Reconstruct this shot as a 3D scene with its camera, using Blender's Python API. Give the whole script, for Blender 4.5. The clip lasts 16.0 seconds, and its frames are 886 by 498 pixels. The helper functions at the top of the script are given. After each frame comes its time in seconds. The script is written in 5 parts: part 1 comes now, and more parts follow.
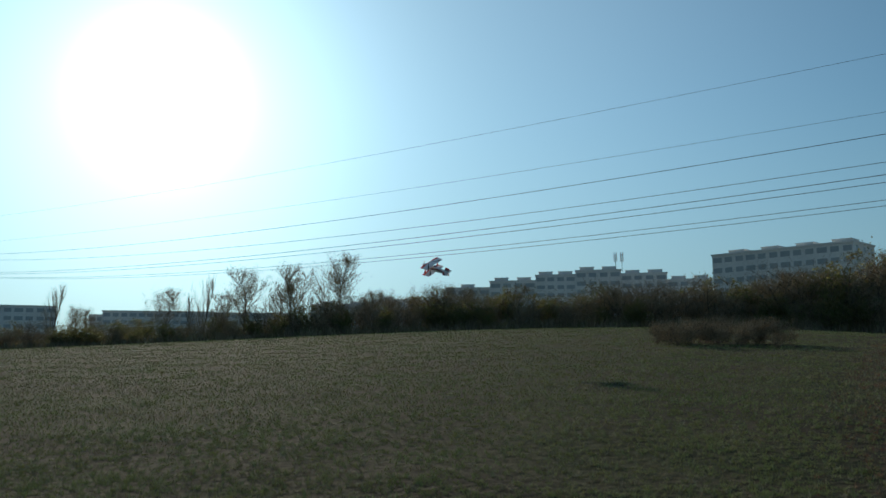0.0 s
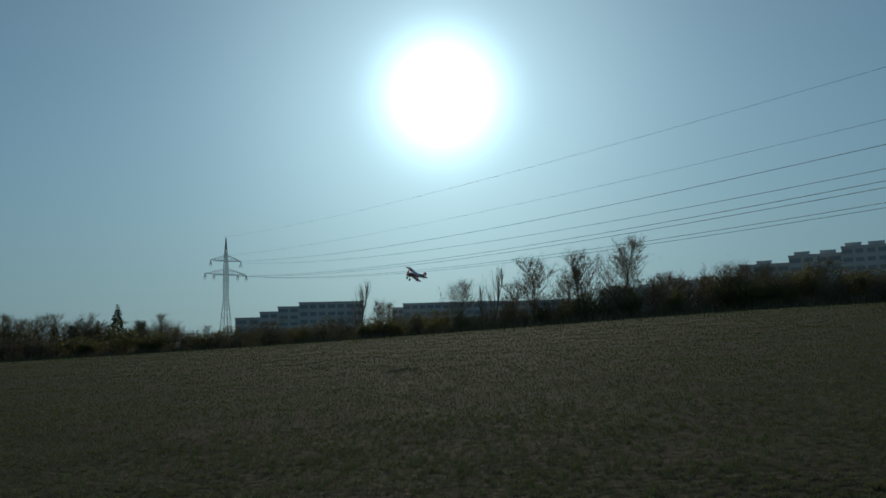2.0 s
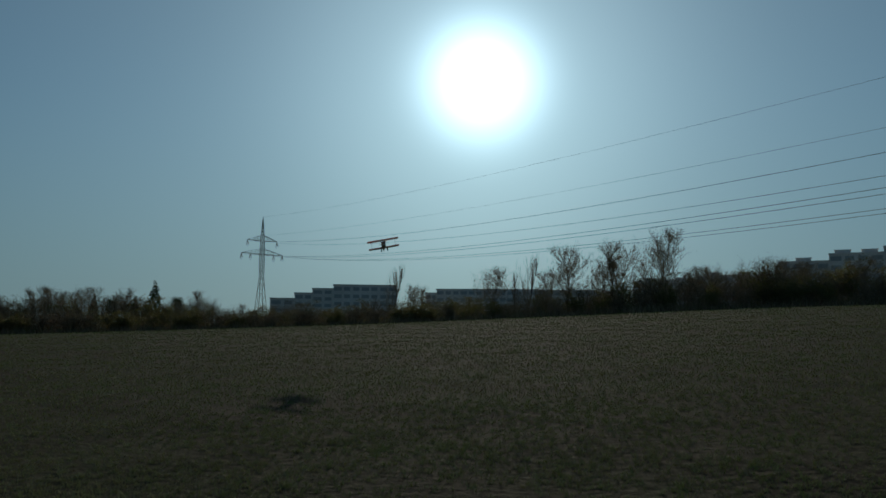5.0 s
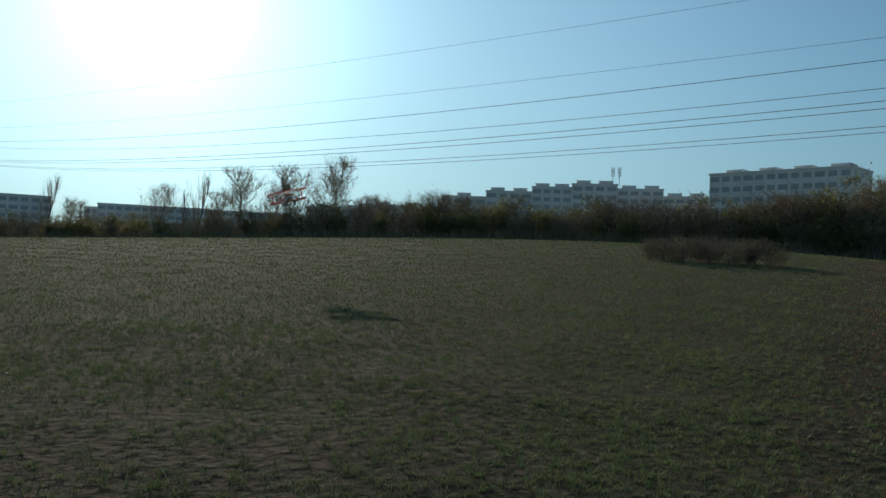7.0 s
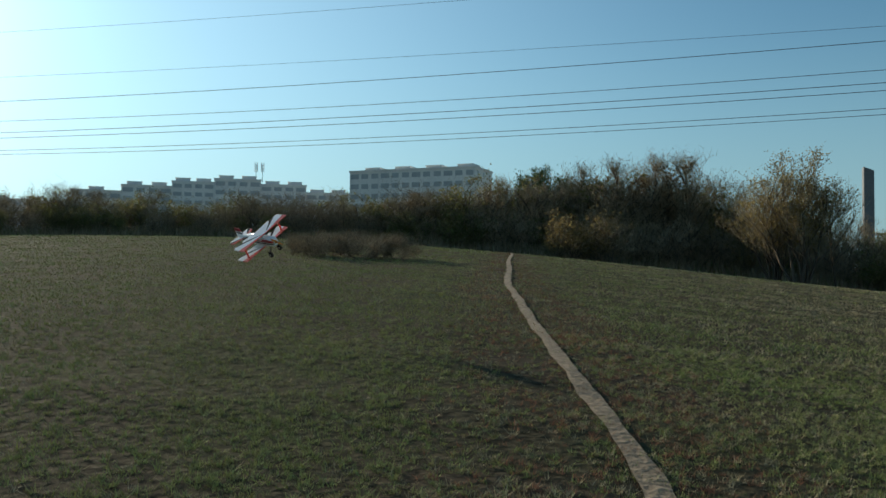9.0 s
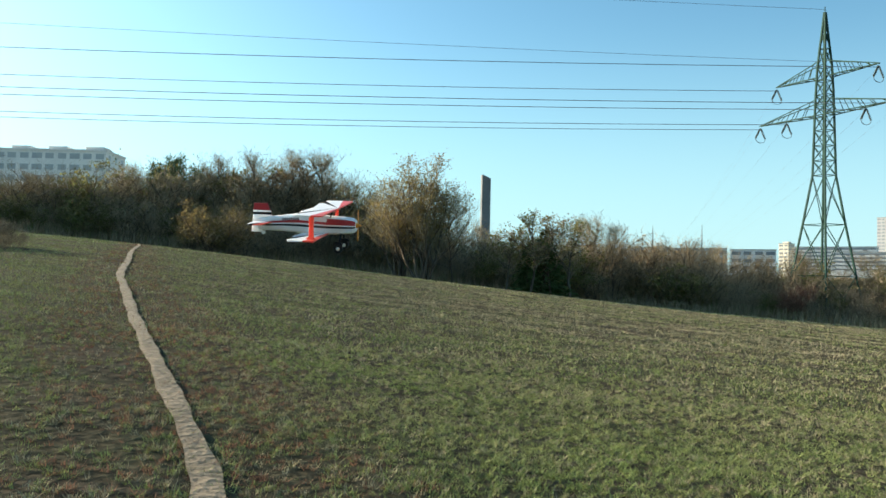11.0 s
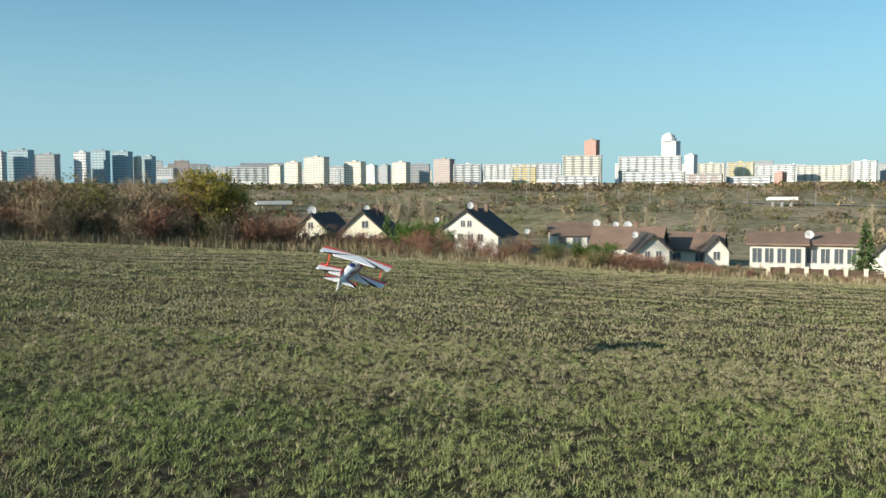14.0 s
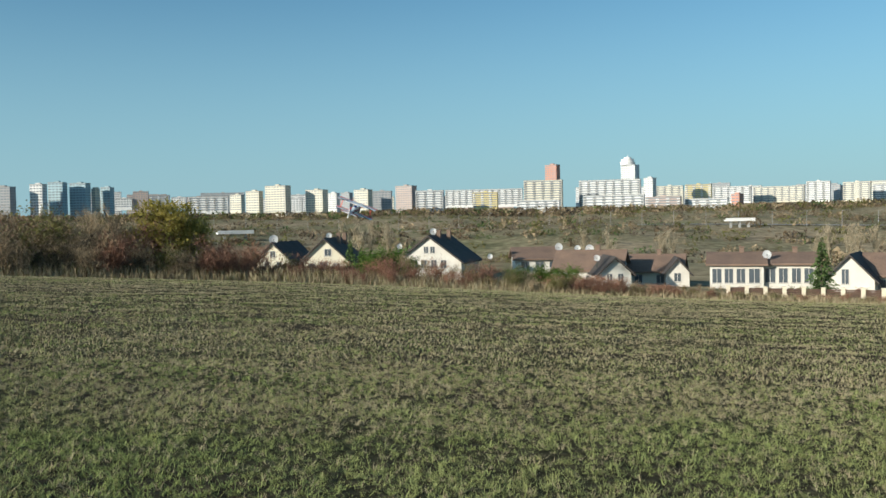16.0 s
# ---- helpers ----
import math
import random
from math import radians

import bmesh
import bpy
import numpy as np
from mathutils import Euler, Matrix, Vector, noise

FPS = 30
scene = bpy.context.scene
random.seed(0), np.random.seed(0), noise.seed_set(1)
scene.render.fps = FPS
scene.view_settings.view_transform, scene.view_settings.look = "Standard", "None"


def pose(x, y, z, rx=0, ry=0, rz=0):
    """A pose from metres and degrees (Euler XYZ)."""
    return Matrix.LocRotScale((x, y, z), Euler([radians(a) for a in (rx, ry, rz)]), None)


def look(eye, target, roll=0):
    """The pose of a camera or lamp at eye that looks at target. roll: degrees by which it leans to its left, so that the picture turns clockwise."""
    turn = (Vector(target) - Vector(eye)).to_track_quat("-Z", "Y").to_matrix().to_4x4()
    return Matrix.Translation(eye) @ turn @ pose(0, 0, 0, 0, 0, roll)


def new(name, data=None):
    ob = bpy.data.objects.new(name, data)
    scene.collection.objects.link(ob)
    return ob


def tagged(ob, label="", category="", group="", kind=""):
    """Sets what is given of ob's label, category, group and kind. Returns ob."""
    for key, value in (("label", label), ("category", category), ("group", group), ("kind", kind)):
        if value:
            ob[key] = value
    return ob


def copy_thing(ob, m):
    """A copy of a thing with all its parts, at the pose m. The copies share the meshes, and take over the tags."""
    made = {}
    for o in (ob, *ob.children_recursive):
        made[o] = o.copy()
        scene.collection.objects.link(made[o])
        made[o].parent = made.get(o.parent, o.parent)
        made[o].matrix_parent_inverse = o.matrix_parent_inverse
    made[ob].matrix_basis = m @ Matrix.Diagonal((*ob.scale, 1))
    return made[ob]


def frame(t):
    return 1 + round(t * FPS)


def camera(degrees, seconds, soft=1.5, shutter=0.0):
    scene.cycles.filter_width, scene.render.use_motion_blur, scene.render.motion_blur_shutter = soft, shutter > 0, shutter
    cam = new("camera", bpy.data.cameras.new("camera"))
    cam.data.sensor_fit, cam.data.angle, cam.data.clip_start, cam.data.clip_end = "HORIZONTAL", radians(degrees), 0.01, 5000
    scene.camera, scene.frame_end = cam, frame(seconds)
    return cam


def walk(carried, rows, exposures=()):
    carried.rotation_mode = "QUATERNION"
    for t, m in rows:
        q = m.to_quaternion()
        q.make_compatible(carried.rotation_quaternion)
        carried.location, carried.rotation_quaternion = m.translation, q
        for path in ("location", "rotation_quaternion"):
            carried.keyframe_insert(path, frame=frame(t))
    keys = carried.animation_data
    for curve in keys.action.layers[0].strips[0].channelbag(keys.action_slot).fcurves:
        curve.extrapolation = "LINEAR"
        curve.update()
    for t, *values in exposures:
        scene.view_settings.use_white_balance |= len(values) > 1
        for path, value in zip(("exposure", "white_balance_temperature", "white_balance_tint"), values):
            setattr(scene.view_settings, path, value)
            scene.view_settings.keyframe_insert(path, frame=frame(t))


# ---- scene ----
cam = camera(52.2, 16.0, soft=1.55)
EYE_A, EYE_B = (-0.40, 0.39, 1.68), (0.0, 0.0, 1.65)
# seconds, yaw, pitch, roll; the filmer turns on the spot and shifts half a step between 8.7 and 10.8 s
TURNS = [
    (0.0, -17.76, 7.78, 0.45), (0.5, -12.03, 8.05, -0.56), (1.0, -6.78, 7.69, 0.16), (1.5, -3.22, 7.48, 0.70),
    (2.0, 0.42, 7.19, 1.61), (2.5, 2.84, 6.55, 1.23), (3.0, 6.90, 6.24, 1.17), (3.2, 7.55, 6.12, 1.1),
    (5.3, -0.05, 6.36, -0.8), (5.5, -1.99, 6.03, -1.00), (6.0, -6.59, 5.10, -1.48), (6.5, -12.31, 3.47, -2.12),
    (7.0, -18.24, 1.92, -2.02), (7.5, -23.88, 4.88, -3.28), (8.0, -28.20, 5.55, -3.40), (8.5, -34.70, 4.42, -0.73),
    (8.7, -37.1, 3.2, -0.5), (10.8, -60.0, 2.45, -1.2), (11.0, -62.99, 2.10, -1.17), (11.5, -73.36, -0.62, -1.02),
    (12.0, -86.20, -5.73, 0.02), (12.5, -99.69, -6.09, -1.13), (13.0, -110.78, -6.48, 0.60), (13.5, -117.02, -5.26, 0.58),
    (14.0, -120.63, -3.43, 0.13), (14.5, -123.05, -3.17, 0.36), (15.0, -122.80, -2.74, 0.91), (15.5, -122.79, -2.38, 1.33),
    (16.0, -123.00, -1.79, 1.09)]
# seconds, stops, kelvin, tint: the camera's own exposure and white balance
EXPOSURES = [
    (0.0, -0.4, 6500, 10), (1.0, -1.0, 6500, 10), (1.5, -1.25, 6500, 10), (3.2, -1.4, 6450, 10), (5.3, -1.65, 6450, 10), (6.0, -1.3, 6450, 10),
    (7.0, -0.38, 6500, 10), (8.0, -0.2, 6700, 10), (8.7, -0.02, 6850, 10), (10.8, 1.3, 7200, 10), (11.5, 1.22, 7100, 10), (12.5, 1.15, 6850, 10),
    (13.2, 0.98, 6700, 10), (14.0, 0.65, 6600, 10), (16.0, 0.4, 6500, 10)]
walk(cam, [(t, pose(*(EYE_A if t < 9 else EYE_B), 90 + p, r, y)) for t, y, p, r in TURNS], EXPOSURES)

# ---------------------------------------------------------------- light
SUN_EL = 16.9
world = bpy.data.worlds.new("world")
scene.world = world
world.use_nodes = True
wn, wl = world.node_tree.nodes, world.node_tree.links
wn.clear()
sky = wn.new("ShaderNodeTexSky")
sky.sky_type, sky.sun_disc = "NISHITA", False
sky.sun_elevation, sky.sun_rotation = radians(SUN_EL), 0.0
sky.altitude, sky.air_density, sky.dust_density, sky.ozone_density = 300, 1.0, 0.3, 2.0
bg = wn.new("ShaderNodeBackground")
bg.inputs[1].default_value = 0.085
# the bright aureole that hazy air shows round the sun
coord = wn.new("ShaderNodeTexCoord")
dot = wn.new("ShaderNodeVectorMath")
dot.operation = "DOT_PRODUCT"
dot.inputs[1].default_value = (0, math.cos(radians(SUN_EL)), math.sin(radians(SUN_EL)))
wl.new(coord.outputs["Generated"], dot.inputs[0])
clampn = wn.new("ShaderNodeMath")
clampn.operation, clampn.use_clamp = "MAXIMUM", True
clampn.inputs[1].default_value = 0.0
wl.new(dot.outputs["Value"], clampn.inputs[0])


def lobe(power, gain):
    p = wn.new("ShaderNodeMath")
    p.operation = "POWER"
    p.inputs[1].default_value = power
    wl.new(clampn.outputs[0], p.inputs[0])
    g = wn.new("ShaderNodeMath")
    g.operation = "MULTIPLY"
    g.inputs[1].default_value = gain
    wl.new(p.outputs[0], g.inputs[0])
    return g.outputs[0]


glow = wn.new("ShaderNodeMath")
glow.operation = "ADD"
wl.new(lobe(700, 60.0), glow.inputs[0])
wide = wn.new("ShaderNodeMath")
wide.operation = "ADD"
wl.new(lobe(60, 10.0), wide.inputs[0])
wl.new(lobe(5, 5.2), wide.inputs[1])
wl.new(wide.outputs[0], glow.inputs[1])
tint = wn.new("ShaderNodeMixRGB")
tint.blend_type = "ADD"
tint.inputs[0].default_value = 1.0
cool = wn.new("ShaderNodeMixRGB")
cool.blend_type = "MULTIPLY"
cool.inputs[0].default_value = 1.0
cool.inputs[2].default_value = (0.632, 1.0, 1.065, 1)
wl.new(sky.outputs[0], cool.inputs[1])
# pale haze low over the horizon
sep = wn.new("ShaderNodeSeparateXYZ")
wl.new(coord.outputs["Generated"], sep.inputs[0])
low = wn.new("ShaderNodeMapRange")
low.interpolation_type = "SMOOTHSTEP"
low.inputs[1].default_value, low.inputs[2].default_value = -0.02, 0.30
low.inputs[3].default_value, low.inputs[4].default_value = 0.85, 0.0
wl.new(sep.outputs[2], low.inputs[0])
haze = wn.new("ShaderNodeMixRGB")
haze.inputs[2].default_value = (2.7, 4.5, 5.5, 1)
wl.new(low.outputs[0], haze.inputs[0])
wl.new(cool.outputs[0], haze.inputs[1])
wl.new(haze.outputs[0], tint.inputs[1])
pale = wn.new("ShaderNodeMixRGB")
pale.blend_type = "MULTIPLY"
pale.inputs[0].default_value = 1.0
pale.inputs[1].default_value = (0.71, 1.0, 1.13, 1)
wl.new(glow.outputs[0], pale.inputs[2])
wl.new(pale.outputs[0], tint.inputs[2])
wl.new(tint.outputs[0], bg.inputs[0])
wout = wn.new("ShaderNodeOutputWorld")
wl.new(bg.outputs[0], wout.inputs[0])

sun_data = bpy.data.lights.new("sun", "SUN")
sun_data.energy, sun_data.angle, sun_data.color = 5.0, radians(0.55), (1.0, 0.91, 0.76)
sun = new("sun", sun_data)
sun.matrix_world = look((0, 0, 0), (0, -math.cos(radians(SUN_EL)), -math.sin(radians(SUN_EL))))


# ---------------------------------------------------------------- materials
def material(name, base, other=None, scale=4.0, rough=0.85, metal=0.0, spread=0.0, bump=0.0, fine=None, detail=6.0, spec=0.3, sheer=0.0):
    """Noise between two colours at one size, finer speckle on top, each object or island a little different."""
    m = bpy.data.materials.new(name)
    m.use_nodes = True
    n, l = m.node_tree.nodes, m.node_tree.links
    b = n["Principled BSDF"]
    b.inputs["Roughness"].default_value, b.inputs["Metallic"].default_value = rough, metal
    b.inputs["Specular IOR Level"].default_value = spec
    tc = n.new("ShaderNodeTexCoord")
    ns = n.new("ShaderNodeTexNoise")
    ns.inputs["Scale"].default_value, ns.inputs["Detail"].default_value = scale, detail
    l.new(tc.outputs["Object"], ns.inputs["Vector"])
    ramp = n.new("ShaderNodeValToRGB")
    ramp.color_ramp.elements[0].position, ramp.color_ramp.elements[1].position = 0.35, 0.65
    ramp.color_ramp.elements[0].color = (*base, 1)
    ramp.color_ramp.elements[1].color = (*(other or [c * 0.85 for c in base]), 1)
    l.new(ns.outputs["Fac"], ramp.inputs["Fac"])
    col = ramp.outputs["Color"]
    if fine:
        n2 = n.new("ShaderNodeTexNoise")
        n2.inputs["Scale"].default_value, n2.inputs["Detail"].default_value = fine[0], 4.0
        l.new(tc.outputs["Object"], n2.inputs["Vector"])
        r2 = n.new("ShaderNodeMapRange")
        r2.inputs[1].default_value, r2.inputs[2].default_value = 0.3, 0.7
        r2.inputs[3].default_value, r2.inputs[4].default_value = 1 - fine[1], 1 + fine[1]
        l.new(n2.outputs["Fac"], r2.inputs[0])
        mul = n.new("ShaderNodeVectorMath")
        mul.operation = "SCALE"
        l.new(col, mul.inputs[0])
        l.new(r2.outputs[0], mul.inputs["Scale"])
        col = mul.outputs[0]
    if spread:
        inf, geo = n.new("ShaderNodeObjectInfo"), n.new("ShaderNodeNewGeometry")
        mix = n.new("ShaderNodeMath")
        mix.operation = "ADD"
        l.new(inf.outputs["Random"], mix.inputs[0])
        l.new(geo.outputs["Random Per Island"], mix.inputs[1])
        r3 = n.new("ShaderNodeMapRange")
        r3.inputs[2].default_value = 2.0
        r3.inputs[3].default_value, r3.inputs[4].default_value = 1 - spread, 1 + spread
        l.new(mix.outputs[0], r3.inputs[0])
        mul = n.new("ShaderNodeVectorMath")
        mul.operation = "SCALE"
        l.new(col, mul.inputs[0])
        l.new(r3.outputs[0], mul.inputs["Scale"])
        col = mul.outputs[0]
    l.new(col, b.inputs["Base Color"])
    if bump:
        bp = n.new("ShaderNodeBump")
        bp.inputs["Strength"].default_value, bp.inputs["Distance"].default_value = bump, 0.05
        n3 = n.new("ShaderNodeTexNoise")
        n3.inputs["Scale"].default_value, n3.inputs["Detail"].default_value = (fine[0] if fine else scale * 6), 5.0
        l.new(tc.outputs["Object"], n3.inputs["Vector"])
        l.new(n3.outputs["Fac"], bp.inputs["Height"])
        l.new(bp.outputs[0], b.inputs["Normal"])
    if sheer:
        # thin leaves and blades let the sun shine through
        tr, mx, out = n.new("ShaderNodeBsdfTranslucent"), n.new("ShaderNodeMixShader"), n["Material Output"]
        mx.inputs[0].default_value = sheer
        l.new(col, tr.inputs["Color"])
        l.new(b.outputs[0], mx.inputs[1])
        l.new(tr.outputs[0], mx.inputs[2])
        l.new(mx.outputs[0], out.inputs["Surface"])
    return m


M = {}
M["field"] = material("field_soil_and_turf", (0.058, 0.046, 0.032), (0.052, 0.054, 0.027), 0.35, 1.0, fine=(9.0, 0.5), bump=0.8, spec=0.02)
M["meadow"] = material("rough_meadow_and_scrub", (0.29, 0.235, 0.155), (0.17, 0.165, 0.095), 0.014, 1.0, fine=(0.22, 0.4), spec=0.02)
M["grass"] = material("grass_blades", (0.205, 0.255, 0.085), (0.265, 0.275, 0.12), 0.3, 0.9, spread=0.65, spec=0.05, sheer=0.11)
M["dry_grass"] = material("dry_grass", (0.37, 0.32, 0.20), (0.28, 0.245, 0.15), 0.5, 0.9, spread=0.45, spec=0.05, sheer=0.05)
M["dirt"] = material("trodden_dirt", (0.26, 0.195, 0.125), (0.185, 0.14, 0.09), 2.6, 0.95, fine=(14.0, 0.3), bump=0.6)
M["bark"] = material("grey_bark", (0.13, 0.105, 0.08), (0.09, 0.072, 0.055), 3.0, 0.9, spread=0.3, spec=0.05)
M["twig_brown"] = material("brown_twigs", (0.36, 0.28, 0.18), (0.25, 0.195, 0.125), 1.0, 0.9, spread=0.4, spec=0.05)
M["twig_red"] = material("reddish_twigs", (0.27, 0.145, 0.10), (0.19, 0.11, 0.078), 0.8, 0.9, spread=0.4, spec=0.05)
M["twig_pale"] = material("pale_grey_twigs", (0.40, 0.34, 0.24), (0.30, 0.26, 0.185), 1.0, 0.9, spread=0.3, spec=0.05)
M["leaf_green"] = material("olive_leaves", (0.16, 0.17, 0.06), (0.19, 0.165, 0.07), 0.7, 0.7, spread=0.45, spec=0.05, sheer=0.4)
M["leaf_gold"] = material("golden_leaves", (0.26, 0.195, 0.08), (0.19, 0.155, 0.065), 0.7, 0.7, spread=0.4, spec=0.05, sheer=0.45)
M["leaf_bright"] = material("bright_green_hedge_leaves", (0.10, 0.165, 0.03), (0.075, 0.13, 0.03), 0.7, 0.7, spread=0.35, spec=0.05, sheer=0.35)
M["leaf_yellow"] = material("yellow_green_leaves", (0.37, 0.315, 0.08), (0.28, 0.245, 0.07), 0.7, 0.7, spread=0.35, spec=0.05, sheer=0.4)
M["rust_grass"] = material("rusty_withered_weeds", (0.22, 0.115, 0.075), (0.16, 0.09, 0.06), 0.5, 0.9, spread=0.4, spec=0.05, sheer=0.3)
M["leaf_brown"] = material("withered_leaves", (0.22, 0.16, 0.10), (0.16, 0.125, 0.08), 0.7, 0.8, spread=0.4, spec=0.05, sheer=0.35)
M["needle"] = material("dark_needles", (0.06, 0.10, 0.036), (0.085, 0.125, 0.046), 1.0, 0.7, spread=0.4, spec=0.05)
M["steel"] = material("painted_green_steel", (0.024, 0.070, 0.054), (0.018, 0.052, 0.042), 0.4, 0.7, 0.0, spread=0.15, spec=0.1)
M["cable"] = material("weathered_aluminium_cable", (0.16, 0.16, 0.17), (0.12, 0.12, 0.13), 0.2, 0.5, 0.4)
M["ceramic"] = material("brown_glazed_insulator", (0.10, 0.13, 0.12), None, 3.0, 0.3)
for key, c in dict(white=(0.72, 0.72, 0.71), cream=(0.70, 0.66, 0.54), grey=(0.36, 0.37, 0.38), blue=(0.36, 0.50, 0.55), pink=(0.45, 0.36, 0.32), yellow=(0.62, 0.52, 0.25), red=(0.52, 0.26, 0.19), panel=(0.82, 0.80, 0.76)).items():
    M[key] = material(key + "_facade", c, [v * 0.86 for v in c], 0.08, 0.9, fine=(1.2, 0.06), spread=0.08)
M["concrete"] = material("grey_concrete", (0.30, 0.30, 0.29), (0.24, 0.24, 0.235), 0.1, 0.9, fine=(2.0, 0.08))
M["slab"] = material("dark_grey_weathered_concrete", (0.19, 0.20, 0.205), (0.15, 0.16, 0.165), 0.15, 0.9, fine=(1.5, 0.12))
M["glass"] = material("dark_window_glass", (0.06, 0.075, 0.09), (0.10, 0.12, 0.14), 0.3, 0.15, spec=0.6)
# window glass of the panel blocks, with the air's haze put into its colour
M["glass_hazed"] = material("haze_tinted_glazing", (0.36, 0.39, 0.40), (0.44, 0.46, 0.46), 0.3, 0.3)
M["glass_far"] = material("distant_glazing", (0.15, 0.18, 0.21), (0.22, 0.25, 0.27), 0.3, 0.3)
M["roof_dark"] = material("dark_roof_tiles", (0.07, 0.06, 0.055), (0.05, 0.045, 0.042), 0.5, 0.8, fine=(6, 0.2))
M["roof_brown"] = material("brown_roof_tiles", (0.20, 0.135, 0.10), (0.15, 0.105, 0.082), 0.4, 0.85, fine=(6, 0.2))
M["plaster"] = material("white_plaster", (0.60, 0.58, 0.53), (0.52, 0.50, 0.45), 0.3, 0.9, fine=(5, 0.05))
M["plaster_cream"] = material("cream_plaster", (0.64, 0.60, 0.48), (0.57, 0.53, 0.42), 0.3, 0.9, fine=(5, 0.05))
M["dish"] = material("white_dish_enamel", (0.85, 0.85, 0.84), None, 1.0, 0.4)
M["wood_fence"] = material("dark_brown_fence_boards", (0.10, 0.06, 0.045), (0.07, 0.045, 0.035), 2.0, 0.9)
M["pillar"] = material("cream_fence_pillar", (0.62, 0.56, 0.44), None, 1.0, 0.9)
M["foam_white"] = material("white_foam", (0.88, 0.875, 0.87), (0.82, 0.815, 0.81), 6.0, 0.5)
M["foam_red"] = material("orange_red_film", (0.80, 0.10, 0.07), (0.73, 0.085, 0.06), 6.0, 0.4)
M["foam_dark_red"] = material("dark_red_film", (0.52, 0.045, 0.05), (0.46, 0.04, 0.045), 6.0, 0.4)
M["foam_black"] = material("black_film", (0.02, 0.02, 0.024), None, 6.0, 0.75, spec=0.08)
M["canopy"] = material("blue_canopy", (0.02, 0.035, 0.16), (0.03, 0.05, 0.2), 6.0, 0.12, spec=0.6)
M["rubber"] = material("black_rubber", (0.02, 0.02, 0.02), None, 20.0, 0.8)
M["prop_orange"] = material("orange_plastic", (0.85, 0.28, 0.03), None, 20.0, 0.4)
for key in ("foam_white", "foam_red"):
    shader = M[key].node_tree.nodes["Principled BSDF"]
    shader.inputs["Subsurface Weight"].default_value = 0.6
    shader.inputs["Subsurface Radius"].default_value = (1.0, 0.9, 0.85)
    shader.inputs["Subsurface Scale"].default_value = 0.03
M["lettering"] = material("grey_lettering", (0.16, 0.16, 0.18), None, 20.0, 0.6)
M["road"] = material("pale_asphalt", (0.30, 0.29, 0.27), (0.24, 0.235, 0.22), 0.3, 0.9)


# ---------------------------------------------------------------- mesh helpers
def link(name, bm, mats, parent=None):
    me = bpy.data.meshes.new(name)
    bm.to_mesh(me)
    bm.free()
    for m in (mats if isinstance(mats, (list, tuple)) else [mats]):
        me.materials.append(m)
    ob = new(name, me)
    ob.parent = parent
    return ob


def part(name, bm, mat, parent, label=""):
    return tagged(link(name, bm, mat, parent), label)


def raw(name, verts, faces, mats, parent=None, idx=None, smooth=False):
    me = bpy.data.meshes.new(name)
    me.from_pydata([tuple(v) for v in verts], [], faces)
    for m in (mats if isinstance(mats, (list, tuple)) else [mats]):
        me.materials.append(m)
    if idx is not None:
        me.polygons.foreach_set("material_index", np.asarray(idx, dtype=np.int32))
    if smooth:
        me.polygons.foreach_set("use_smooth", np.ones(len(me.polygons), dtype=bool))
    me.update()
    ob = new(name, me)
    ob.parent = parent
    return ob


def empty(name, m=Matrix()):
    ob = new(name)
    ob.empty_display_size = 0.2
    ob.matrix_world = m
    return ob


def box(bm, x0, y0, z0, x1, y1, z1, mat=0):
    v = [bm.verts.new(p) for p in ((x0, y0, z0), (x1, y0, z0), (x1, y1, z0), (x0, y1, z0), (x0, y0, z1), (x1, y0, z1), (x1, y1, z1), (x0, y1, z1))]
    for f in ((3, 2, 1, 0), (4, 5, 6, 7), (0, 1, 5, 4), (1, 2, 6, 5), (2, 3, 7, 6), (3, 0, 4, 7)):
        bm.faces.new([v[i] for i in f]).material_index = mat
    return v


def bar(bm, a, b, w, mat=0, w2=None, sides=4):
    """A straight bar from a to b."""
    a, b = Vector(a), Vector(b)
    d = (b - a).normalized()
    u = d.orthogonal().normalized()
    k = d.cross(u)
    w2 = w if w2 is None else w2
    ra = [bm.verts.new(a + (u * math.cos(t) + k * math.sin(t)) * w) for t in [2 * math.pi * i / sides for i in range(sides)]]
    rb = [bm.verts.new(b + (u * math.cos(t) + k * math.sin(t)) * w2) for t in [2 * math.pi * i / sides for i in range(sides)]]
    for i in range(sides):
        bm.faces.new((ra[i], ra[(i + 1) % sides], rb[(i + 1) % sides], rb[i])).material_index = mat
    bm.faces.new(ra[::-1]).material_index = mat
    bm.faces.new(rb).material_index = mat


def prism(bm, poly, z0, z1, mat=0):
    lo = [bm.verts.new((x, y, z0)) for x, y in poly]
    hi = [bm.verts.new((x, y, z1)) for x, y in poly]
    k = len(poly)
    fs = [bm.faces.new(lo[::-1]), bm.faces.new(hi)] + [bm.faces.new((lo[i], lo[(i + 1) % k], hi[(i + 1) % k], hi[i])) for i in range(k)]
    for f in fs:
        f.material_index = mat


# ---------------------------------------------------------------- the ground
EDGE = 95.0
HARM = (-0.02513, 0.05429, 0.00281, 0.00736, -0.01637, -0.00061, -0.00302, 0.00088, -0.00335, -0.00361, 0.00102)


